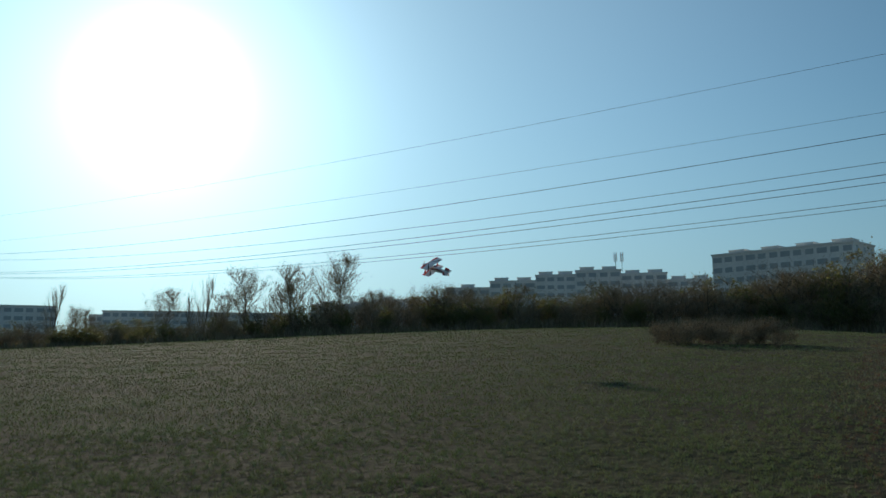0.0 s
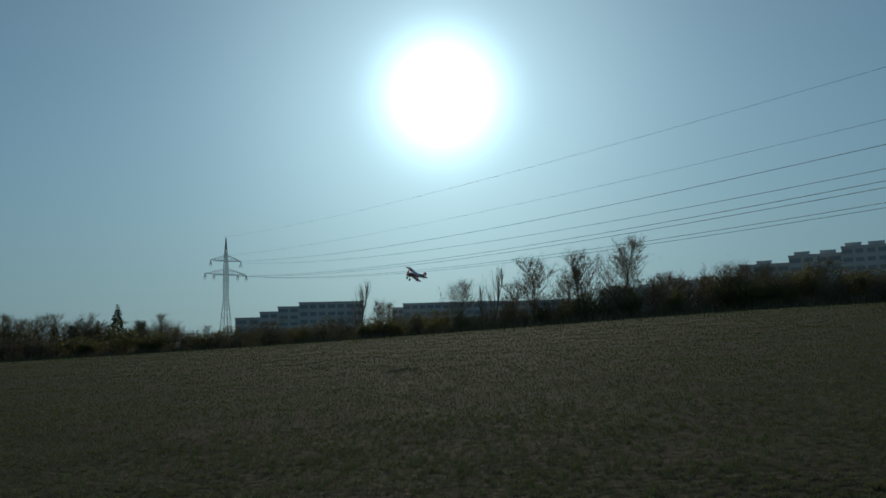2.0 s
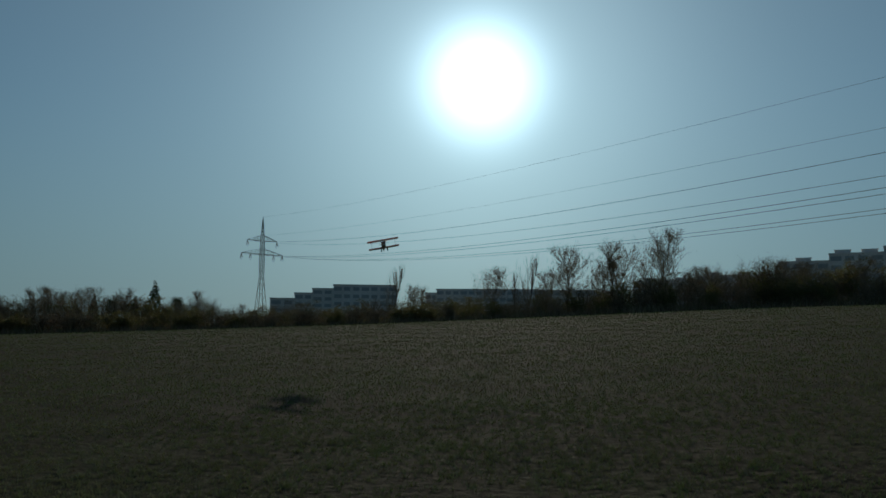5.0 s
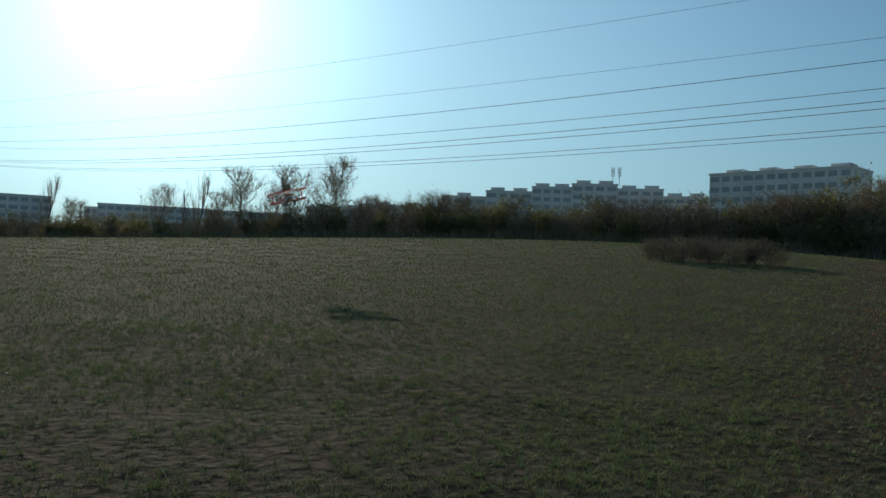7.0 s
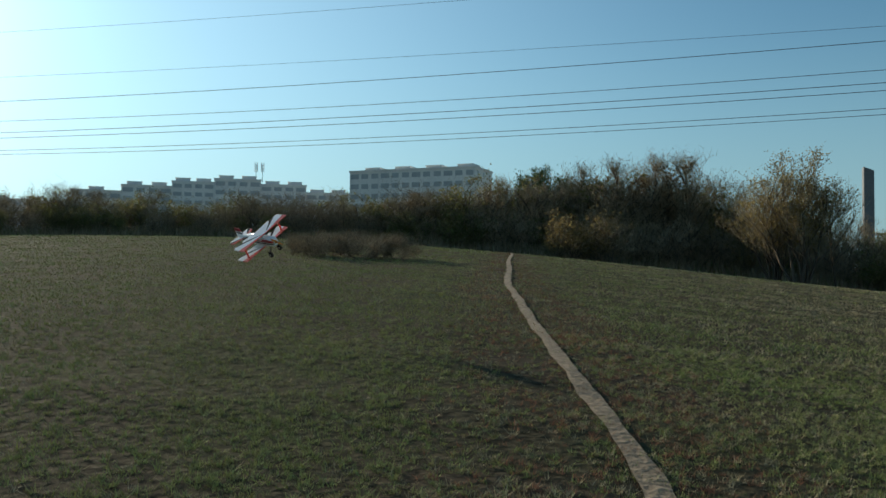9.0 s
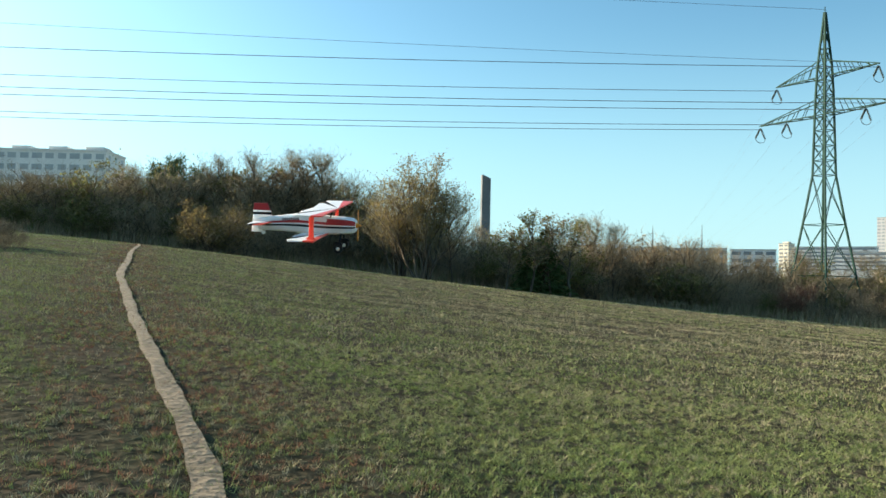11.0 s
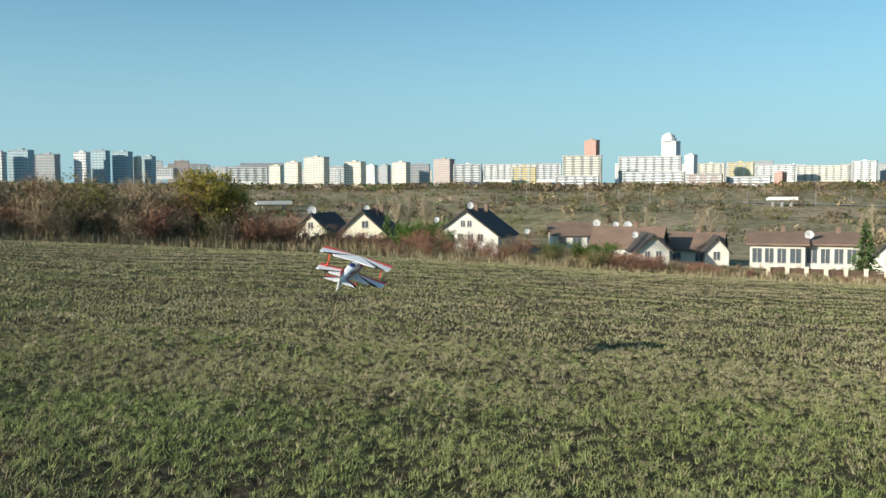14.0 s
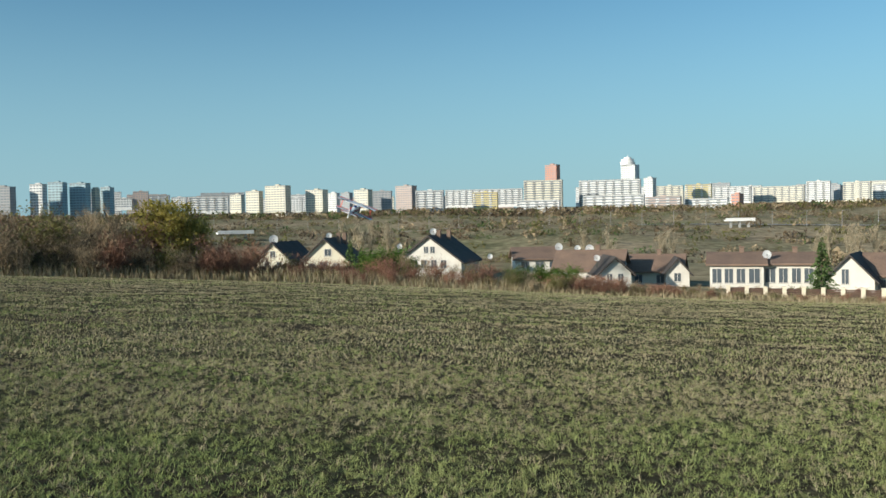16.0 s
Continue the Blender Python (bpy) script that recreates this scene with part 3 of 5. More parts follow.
shrub_bright = [plant("hedge", 45, 4.0, "dense bright green garden hedge", "hedge", "bark", "leaf_bright", "leaf_bright", 6, 0.085, 0.25, 0.014, "garden hedges", **SHRUB_KW)]
tree_yellow = [round_pine("tree", 75, 8.0, "rounded tree with dense yellow-green leaves", "trees of the belt", "leaf_yellow", 130, 0.46, "tree", "foliage")]
shrub_gold = [plant("shrub", 40, 4.0, "bush with golden autumn leaves", "bush", "bark", "twig_brown", "leaf_gold", 3, 0.06, 0.15, 0.014, "bushes of the tree belt", **SHRUB_KW)]
tree_bare = [plant("bare_tree", 50 + i, 10.0, "bare leafless tree with fine twigs", "tree", "bark", "twig_brown", "twig_brown", 1, 0.55, thin=0.012, group="trees of the belt", **BARE_KW) for i in range(3)]
tree_leafy = [plant("tree", 60 + i, 9.0, "tree with thinning olive and brown leaves", "tree", "bark", "twig_brown", ("leaf_green", "leaf_brown")[i], 2, 0.085, 0.14, 0.014, "trees of the belt", **TREE_KW) for i in range(2)]
tree_gold = [plant("tree", 70, 11.0, "half bare tree with golden leaves", "tree", "bark", "twig_pale", "leaf_gold", 3, 0.065, 0.18, 0.014, "trees of the belt", lean=0.34, crown=0.55, stems=8, start=0.15, up=0.95, order=3, kids=(10, 7, 5), trunk=0.009)]
poplar = [plant("poplar", 80 + i, 12.0, "slender bare poplar with upright twigs", "tree", "twig_pale", "twig_pale", "twig_pale", 1, 1.0, thin=0.028, group="poplars in the valley", lean=0.03, crown=0.30, stems=1, start=0.06, up=1.6, order=3, kids=(24, 6, 3), trunk=0.013) for i in range(2)]
slim_poplar = [plant("poplar", 84 + i, 12.0, "slim bare poplar with fine upright twigs", "tree", "bark", "twig_brown", thin=0.012, group="trees of the belt", lean=0.03, crown=0.34, stems=1, start=0.10, up=1.6, order=3, kids=(22, 7, 4), trunk=0.010) for i in range(2)]
pine = round_pine("pine", 95, 10.0, "dark green pine with a rounded bushy crown")
spruce = conifer("conifer", 90, 8.0, "dark green conifer with drooping branches")
MODELS = shrub_bright + tree_yellow + shrub_brown + shrub_green + shrub_red + shrub_gold + tree_bare + tree_leafy + tree_gold + poplar + slim_poplar + [spruce, pine]
rnd = random.Random(5)


def crest(bearing):
    """How high the belt stands at a bearing, in metres."""
    return float(np.interp(-bearing, [-36, -22, -14, -8, 0, 8, 18, 25, 34, 38, 42, 44, 46, 54, 57, 60, 66, 72, 76, 83, 89, 95, 104, 108, 110.5, 113, 122, 128, 134, 139, 150, 158],
                           [2.8, 2.8, 2.3, 2.4, 3.3, 4.8, 5.8, 5.8, 6.6, 7.6, 8.8, 10.2, 10.8, 12.2, 11.0, 9.0, 7.4, 8.2, 9.0, 9.2, 8.8, 8.4, 7.8, 7.2, 4.8, 3.6, 4.1, 3.4, 2.1, 1.3, 0.9, 0.9]))


WOODS = []


def thick(model, bearing, rng_m, height, base_height, wide=1.0):
    """Notes a plant of the mass of wood that nobody could count."""
    k = height / base_height
    WOODS.append((model, Matrix.Translation(at(bearing, rng_m, -0.15 * k)) @ pose(0, 0, 0, 0, 0, rnd.uniform(0, 360)) @ Matrix.Diagonal((k * wide, k * wide, k, 1))))


def pick(b):
    k = rnd.random()
    if b < -108:
        return rnd.choice(shrub_red if k < 0.55 else shrub_brown + shrub_green if k < 0.9 else shrub_gold)
    if b < -84:
        return rnd.choice(shrub_brown if k < 0.52 else shrub_red if k < 0.68 else shrub_green)
    if b < -44:
        return rnd.choice(shrub_brown if k < 0.72 else shrub_green if k < 0.93 else shrub_gold)
    return rnd.choice(shrub_brown if k < 0.55 else shrub_green)


b = 37.0
while b > -158:
    h = crest(b)
    step = 1.35 if h > 3 else 1.2
    for row in range(3 if h > 4.5 else 2):
        mdl = pick(b)
        bh = 3.0 if mdl in shrub_red else 4.0
        hh = (0.66 if -95 < b < -80 else 1.0) * min(h, 9.0 if -62 < b < -40 else 7.5 if b > -72 else 9.4) * rnd.uniform(0.7, 1.0) * (0.6 if row == 0 and h > 3 else 0.95)
        wide = rnd.uniform(1.1, 1.5) * (1.0 if h > 3 else 1.5)
        rr = EDGE + 1.5 + row * 3.6 + rnd.uniform(-1.0, 1.0)
        if row == 0:
            put(mdl, b + rnd.uniform(-0.4, 0.4), rr, hh, bh, rnd.uniform(0, 360), wide=wide)
        else:
            thick(mdl, b + rnd.uniform(-0.5, 0.5), rr, hh, bh, wide)
    if h > 4.0 and rnd.random() < (0.95 if h > 7 else 0.5):
        mdl = rnd.choice(tree_bare if b > -44 or b < -72 else tree_bare + tree_leafy)
        put(mdl, b, EDGE + 7 + rnd.uniform(-2, 8), h * rnd.uniform(0.72, 1.0), 10.0 if mdl in tree_bare else 9.0, rnd.uniform(0, 360), wide=1.15)
    if -63 < b < -39:
        for row in range(2):
            mdl = pick(b)
            thick(mdl, b + rnd.uniform(-0.7, 0.7), EDGE + 6 + row * 5, h * rnd.uniform(0.74, 0.92), 3.0 if mdl in shrub_red else 4.0, 0.95)
    if h > 7:
        for row in range(2):
            mdl = pick(b)
            thick(mdl, b + rnd.uniform(-0.6, 0.6), EDGE + 9 + row * 4, h * rnd.uniform(0.6, 0.85), 3.0 if mdl in shrub_red else 4.0, 0.9)
    b -= step
# the darker wood farther off beside the far pylon
for i in range(90):
    b = 36 - 23 * i / 90
    mdl = rnd.choice(shrub_brown + shrub_green + tree_bare)
    thick(mdl, b, 140 + rnd.uniform(0, 14), rnd.uniform(3.4, 6.4) * (1.0 if b > 17 else 0.7) * (1.12 if mdl in tree_bare else 0.85), 10.0 if mdl in tree_bare else 4.0, 1.3)
for i in range(30):
    b = 14 - 24 * i / 30
    thick(rnd.choice(shrub_brown + shrub_green), b, 118 + rnd.uniform(0, 12), rnd.uniform(2.4, 4.0), 4.0, 1.5)

# single trees that stand out: model, bearing, distance, top as height
for mdl, bh, bearing, dist, height in (
        (tree_bare[0], 10, -10.5, 108, 10.4), (tree_bare[1], 10, -8.6, 110, 9.5), (tree_bare[2], 10, -5.2, 108, 8.9), (slim_poplar[0], 12, -2.7, 112, 8.6), (slim_poplar[1], 12, -8.0, 104, 7.6), (slim_poplar[1], 12, -1.9, 113, 6.6), (tree_bare[0], 10, -7.2, 112, 7.4), (tree_bare[2], 10, -15.8, 184, 10.0), (tree_bare[1], 10, -19.2, 190, 11.0),
        (slim_poplar[0], 12, 5.8, 150, 11.0), (tree_bare[1], 10, 4.5, 150, 7.0), (tree_bare[0], 10, 3.6, 150, 6.6), (tree_bare[2], 10, -3.9, 112, 6.2), (tree_bare[1], 10, -12.8, 180, 11.0), (tree_bare[0], 10, -14.4, 180, 11.0),
        (tree_bare[2], 10, -17.6, 190, 12.6), (slim_poplar[1], 12, -43.2, 150, 13.6), (slim_poplar[0], 12, -43.7, 152, 13.0), (tree_bare[0], 10, -50.3, 100, 11.6), (tree_bare[1], 10, -52.8, 99, 12.6), (tree_bare[2], 10, -55.4, 98, 12.8), (tree_bare[0], 10, -47.9, 102, 11.0), (tree_bare[2], 10, -57.6, 100, 10.6), (tree_bare[1], 10, -0.4, 112, 7.0), (tree_bare[0], 10, 27.2, 150, 6.6), (tree_bare[2], 10, 26.2, 151, 7.0), (tree_bare[1], 10, 25.3, 150, 6.4), (tree_bare[2], 10, 17.7, 150, 6.4), (tree_bare[0], 10, 22.0, 152, 6.0),
        (tree_gold[0], 11, -61.9, 82, 11.8), (tree_gold[0], 11, -60.4, 84, 9.3), (tree_bare[0], 10, -63.6, 84, 9.8), (tree_leafy[1], 9, -54.2, 99, 11.6), (tree_leafy[0], 9, -49.3, 101, 9.8), (tree_leafy[1], 9, -51.2, 100, 10.2),
        (tree_leafy[0], 9, -68.5, 82, 7.6), (tree_leafy[1], 9, -69.8, 83, 7.4), (tree_leafy[0], 9, -67.0, 83, 5.4), (tree_leafy[0], 9, -71.0, 83, 7.6), (tree_bare[1], 10, -72.0, 94, 9.2), (tree_bare[2], 10, -73.6, 96, 8.6), (tree_leafy[1], 9, -56.2, 102, 9.4)):
    put(mdl, bearing, dist, height, bh, rnd.uniform(0, 360), wide=1.55 if mdl in tree_gold else 1.0 if mdl in slim_poplar else 1.3)
for bearing, dist, height in ((20.2, 150, 8.0), (21.3, 152, 5.6), (24.6, 150, 5.2), (23.6, 150, 5.8), (30.4, 152, 5.6),
                              (-145.7, 118, 7.2), (-117.1, 146, 6.4), (-117.8, 149, 5.4)):
    put(spruce, bearing, dist, height, 8.0, rnd.uniform(0, 360), wide=1.15)
for bearing, dist, height, mdl in ((-68.4, 91, 5.2, shrub_green[0]), (-70.0, 92, 5.6, shrub_gold[0]), (-71.2, 91, 5.6, shrub_green[0]), (-72.4, 93, 6.2, shrub_brown[1]), (-48.4, 86, 5.6, shrub_gold[0]), (-49.6, 87, 4.8, shrub_gold[0]), (-47.3, 88, 4.0, shrub_gold[0]), (-50.6, 88, 4.2, shrub_brown[0]), (-118.7, 126, 5.2, shrub_bright[0]), (-119.5, 127, 5.0, shrub_bright[0]), (-120.2, 127, 4.6, shrub_bright[0]), (-129.2, 112, 3.3, shrub_bright[0]), (-130.9, 111, 3.4, shrub_bright[0]), (-128.0, 113, 3.0, shrub_bright[0])):
    put(mdl, bearing, dist, height, 4.0, rnd.uniform(0, 360), wide=1.35)
for bearing, dist, height, w in ((-45.3, 106, 9.6, 0.5), (-46.3, 106, 10.6, 0.55), (-47.6, 107, 9.8, 0.5), (-49.2, 108, 9.8, 0.5), (18.9, 151, 5.2, 0.8), (22.6, 150, 4.8, 0.8), (31.2, 150, 6.6, 0.8), (32.3, 150, 7.0, 0.9), (33.6, 151, 6.2, 0.9)):
    put(pine, bearing, dist, height, 10.0, rnd.uniform(0, 360), wide=w)
for bearing, dist, height, w in ((-69.4, 84, 6.6, 1.7), (-68.3, 84, 4.6, 1.6)):
    put(spruce, bearing, dist, height, 8.0, rnd.uniform(0, 360), wide=w)
put(tree_yellow[0], -105.9, 101, 8.3, 8.0, 40, wide=1.0)
put(tree_yellow[0], -107.4, 103, 6.6, 8.0, 140, wide=0.9)
for bearing, height in ((-16.9, 5.2), (-17.3, 5.8), (-17.7, 5.4)):
    put(rnd.choice(shrub_brown), bearing, 103, height, 4.0, rnd.uniform(0, 360), wide=1.1)
# the lone thicket out on the field
for i in range(22):
    bearing = -29.9 - 8.0 * (i + 0.5) / 22
    put(rnd.choice(shrub_brown), bearing + rnd.uniform(-0.3, 0.3), 36 + rnd.uniform(-2.5, 2.5), 1.3 * (0.55 + 0.4 * math.sin(math.pi * (i + 0.5) / 22)) * rnd.uniform(0.6, 1.15), 4.0, rnd.uniform(0, 360), wide=1.5)
# woods and scrub on the far side of the valley
far_rng = np.random.default_rng(77)
clump_V, clump_T = [], []
SCRUB = 5600
HEDGEROWS = (330, 420, 505, 560, 700, 780, 850, 915)
for i in range(SCRUB):
    ridge = i < 1300
    bearing, dist = -68 - 90 * rnd.random(), (rnd.uniform(960, 1050) if ridge else rnd.choice(HEDGEROWS) * rnd.uniform(0.985, 1.015) if i % 2 else 200 + 800 * rnd.random() ** 1.2)
    p = np.array(at(bearing, dist))
    hh = (rnd.uniform(0.8, 2.4) if rnd.random() < 0.8 else rnd.uniform(2.5, 4.5)) * (1.0 if dist < 450 else 1.5)
    if ridge:
        hh = rnd.uniform(4.0, 10.0)
    n = 44
    out = far_rng.normal(0, 1, (n, 3))
    out /= np.linalg.norm(out, axis=1)[:, None]
    c = p + out * np.array([1.15, 1.15, 0.5]) * hh * far_rng.uniform(0.55, 1.0, n)[:, None] + np.array([0, 0, 0.42 * hh])
    a, w = far_rng.normal(0, 1, (n, 3)) * 0.11 * hh, far_rng.normal(0, 1, (n, 3)) * 0.11 * hh
    clump_V.append(np.stack([c - a, c + w, c + a * 0.6 - w * 0.6], 1).reshape(-1, 3))
V = np.concatenate(clump_V)
T = np.arange(len(V)).reshape(-1, 3)
kinds = np.repeat(far_rng.choice(5, SCRUB, p=[0.22, 0.26, 0.26, 0.10, 0.16]), 44)
tagged(new("far_scrub", fast_mesh("far_scrub", V, T, [M["twig_brown"], M["leaf_green"], M["leaf_brown"], M["needle"], M["bark"]], kinds)), "brown and olive scrub on the opposite slope of the valley", "scrub", kind="stuff")
for bearing, dist, top in ((-117.2, 240, 0.19), (-118.3, 242, 0.29), (-119.5, 238, 0.18), (-117.8, 246, 0.1), (-136.4, 260, -0.77), (-137.3, 258, -0.7), (-136.9, 262, -0.9), (-146.2, 215, -0.46), (-147.1, 216, -0.56), (-147.7, 214, -0.46), (-148.5, 218, -0.56), (-149.2, 216, -0.5), (-150.0, 216, -0.4), (-132.1, 300, -0.4), (-133.5, 300, -0.5), (-145.3, 220, -1.0)):
    g = at(bearing, dist)
    put(rnd.choice(poplar), bearing, dist, 1.65 + dist * math.tan(radians(top)) - g.z, 12.0, rnd.uniform(0, 360), wide=1.4)


wood_rng = np.random.default_rng(21)


def rows_of(mi, mats):
    """Whether a material of the wood is a fine one, of which a part is enough."""
    return mats[mi] is not M["bark"]


def join_woods():
    """All the noted plants as one mesh."""
    VS, TS, IS, mats, base = [], [], [], [], 0
    cache = {}
    for mdl, m in WOODS:
        if mdl.name not in cache:
            rows = []
            for o in mdl.children_recursive:
                me = o.data
                co = np.zeros(len(me.vertices) * 3, np.float32)
                me.vertices.foreach_get("co", co)
                tr = np.zeros(len(me.polygons) * 3, np.int32)
                me.loops.foreach_get("vertex_index", tr)
                if me.materials[0] not in mats:
                    mats.append(me.materials[0])
                rows.append((co.reshape(-1, 3), tr.reshape(-1, 3), mats.index(me.materials[0])))
            cache[mdl.name] = rows
        A = np.array(m)
        for co, tr, mi in cache[mdl.name]:
            if rows_of(mi, mats):
                tr = tr[wood_rng.uniform(0, 1, len(tr)) < 0.7]
            VS.append(co @ A[:3, :3].T + A[:3, 3])
            TS.append(tr + base)
            IS.append(np.full(len(tr), mi, np.int32))
            base += len(co)
    me = fast_mesh("thicket", np.concatenate(VS), np.concatenate(TS), mats, np.concatenate(IS))
    tagged(new("thicket", me), "dense brown and olive thicket behind the field's edge", "thicket", kind="stuff")


join_woods()
# garden bushes before the terraced houses
for i in range(34):
    bearing, dist = -127.5 - 23 * (i + rnd.uniform(0.2, 0.8)) / 34, rnd.uniform(119, 131)
    mdl = rnd.choice(shrub_brown + shrub_green + shrub_red)
    put(mdl, bearing, dist, max(0.9, rnd.uniform(-9.2, -7.8) - at(bearing, dist).z), 3.0 if mdl in shrub_red else 4.0, rnd.uniform(0, 360), wide=1.4)


def undergrowth():
    """Withered tall grass, brambles and low twigs at the foot of the belt."""
    rng = np.random.default_rng(9)
    n = 90000
    a = rng.uniform(-158, 38, n)
    depth = np.abs(rng.normal(0, 4.0, n))
    r = EDGE - 0.8 + depth
    x, y = -np.sin(np.radians(a)) * r, np.cos(np.radians(a)) * r
    tall = np.interp(-a, [-36, -10, 20, 45, 60, 90, 110, 150], [1.0, 0.9, 1.3, 1.8, 1.8, 1.5, 1.9, 0.6])
    h = tall * rng.uniform(0.25, 1.1, n) * np.clip(0.35 + depth / 2.5, 0.3, 1.0)
    z = ground_z(x, y) - 0.05
    d, s = rng.uniform(0, 2 * np.pi, n), rng.uniform(0, 2 * np.pi, n)
    w, lean = rng.uniform(0.02, 0.09, n), h * rng.uniform(0, 0.6, n)
    V = np.stack([np.stack([x - np.cos(s) * w, y - np.sin(s) * w, z], 1), np.stack([x + np.cos(s) * w, y + np.sin(s) * w, z], 1), np.stack([x + np.cos(d) * lean, y + np.sin(d) * lean, z + h], 1)], 1).reshape(-1, 3)
    straw = np.interp(-a, [30, 60, 80, 95, 102, 112, 150], [0.1, 0.12, 0.2, 0.45, 0.6, 0.6, 0.5])
    k = np.where(rng.uniform(0, 1, n) < straw * np.clip(1.3 - depth / 3, 0.1, 1), 0, rng.choice([1, 2, 3], n, p=[0.5, 0.3, 0.2]))
    me = fast_mesh("undergrowth", V, np.arange(3 * n).reshape(-1, 3), [M["dry_grass"], M["twig_brown"], M["leaf_brown"], M["leaf_green"]], k)
    tagged(new("undergrowth", me), "withered tall grass and brambles along the field's edge", "undergrowth", kind="stuff")


undergrowth()
for mdl in MODELS:
    for o in (*mdl.children_recursive, mdl):
        bpy.data.objects.remove(o)
# ---------------------------------------------------------------- power line
def pylon(name, base, yaw, scale, label, slim=1.0, arm=1.0, bulk=1.0):
    """Lattice pylon with two cross-arms; its arms run along its own x."""
    root = empty(name, Matrix.Translation(base) @ pose(0, 0, 0, 0, 0, yaw))
    S = scale
    levels = [(0, 3.0), (5.5, 2.25), (11.0, 1.5), (16.3, 0.82), (19.5, 0.75), (22.8, 0.68), (25.0, 0.63), (28.0, 0.52), (30.0, 0.36), (32.0, 0.2), (34.0, 0.05)]
    levels = [(z, w * (slim if z < 17 else 0.5 + 0.5 * slim)) for z, w in levels]
    corner = ((-1, -1), (1, -1), (1, 1), (-1, 1))
    for cx, cy in corner:
        bm = bmesh.new()
        prev = None
        for z, w in levels:
            c, q = Vector((cx * w * S, cy * w * S, z * S)), 0.09 * S * bulk
            ring = [bm.verts.new(c + Vector(o) * q) for o in ((-1, -1, 0), (1, -1, 0), (1, 1, 0), (-1, 1, 0))]
            for i in range(4):
                if prev:
                    bm.faces.new((prev[i], prev[(i + 1) % 4], ring[(i + 1) % 4], ring[i]))
            if not prev:
                bm.faces.new(ring[::-1])
            prev = ring
        bm.faces.new(prev)
        part("leg", bm, M["steel"], root)
    for side in range(4):
        bm = bmesh.new()
        (ax, ay), (bx, by) = corner[side], corner[(side + 1) % 4]
        for (z0, w0), (z1, w1) in zip(levels[:-1], levels[1:]):
            p = lambda c, z, w: (c[0] * w * S, c[1] * w * S, z * S)
            n = 2 if z1 > 17 and z1 < 29 else 1
            for i in range(n):
                u0, u1 = i / n, (i + 1) / n
                za, zb = z0 + (z1 - z0) * u0, z0 + (z1 - z0) * u1
                wa, wb = w0 + (w1 - w0) * u0, w0 + (w1 - w0) * u1
                bar(bm, p((ax, ay), za, wa), p((bx, by), zb, wb), 0.045 * S * bulk)
                bar(bm, p((bx, by), za, wa), p((ax, ay), zb, wb), 0.045 * S * bulk)
                if za > 0:
                    bar(bm, p((ax, ay), za, wa), p((bx, by), za, wa), 0.055 * S * bulk)
        part("lattice", bm, M["steel"], root)
    tips = []
    for z, reach, w in ((22.8, 7.9, 0.68), (26.9, 5.8, 0.57)):
        reach *= arm
        bm = bmesh.new()
        for sx in (-1, 1):
            tip = Vector((sx * reach * S, 0, (z + 0.15) * S))
            for sy in (-1, 1):
                bar(bm, (sx * w * S, sy * w * S, z * S), tip, 0.075 * S)
                bar(bm, (sx * w * S, sy * w * 0.9 * S, (z + 1.7) * S), tip, 0.06 * S)
                for i in range(1, 6):
                    u, u2 = i / 6, (i - 0.5) / 6
                    lo = Vector((sx * w * S, sy * w * S, z * S)).lerp(tip, u)
                    hi = Vector((sx * w * S, sy * w * 0.9 * S, (z + 1.7) * S)).lerp(tip, u2)
                    bar(bm, lo, hi, 0.04 * S)
                    bar(bm, lo, Vector((sx * w * S, -sy * w * S, z * S)).lerp(tip, u2), 0.04 * S)
        part("cross_arm", bm, M["steel"], root)
        for sx in (-1, 1):
            tips.append(Vector((sx * (reach - 0.15) * S, 0, (z - 0.05) * S)))
            if z < 25:
                tips.append(Vector((sx * (reach * 0.56) * S, 0, (z - 0.05) * S)))
    for tp in tips:
        bm = bmesh.new()
        for sy in (-1, 1):
            end = tp + Vector((0, sy * 0.75 * S, -1.25 * S))
            for k in range(9):
                a, b = tp.lerp(end, 0.1 + k * 0.1), tp.lerp(end, 0.15 + k * 0.1)
                bar(bm, a, b, 0.12 * S, sides=6)
            bar(bm, tp, end, 0.03 * S)
        # the jumper loop under the arm
        pts = [tp + Vector((0, math.cos(a) * 0.75 * S, (-1.25 - 0.5 * math.sin(a)) * S)) for a in [math.pi * i / 8 for i in range(9)]]
        for a, b in zip(pts, pts[1:]):
            bar(bm, a, b, 0.035 * S)
        part("insulator", bm, M["ceramic"], root, "string of dark glazed insulators with a slack loop")
    bm = bmesh.new()
    bar(bm, (0, 0, 33.5 * S), (0, 0, 34.6 * S), 0.05 * S)
    part("tip", bm, M["steel"], root)
    tagged(root, label, "pylon")
    m = root.matrix_world.copy()
    return [m @ (t + Vector((0, 0, -0.2 * S))) for t in tips] + [m @ Vector((0, 0, 28.6 * S)), m @ Vector((0, 0, 34.3 * S))]


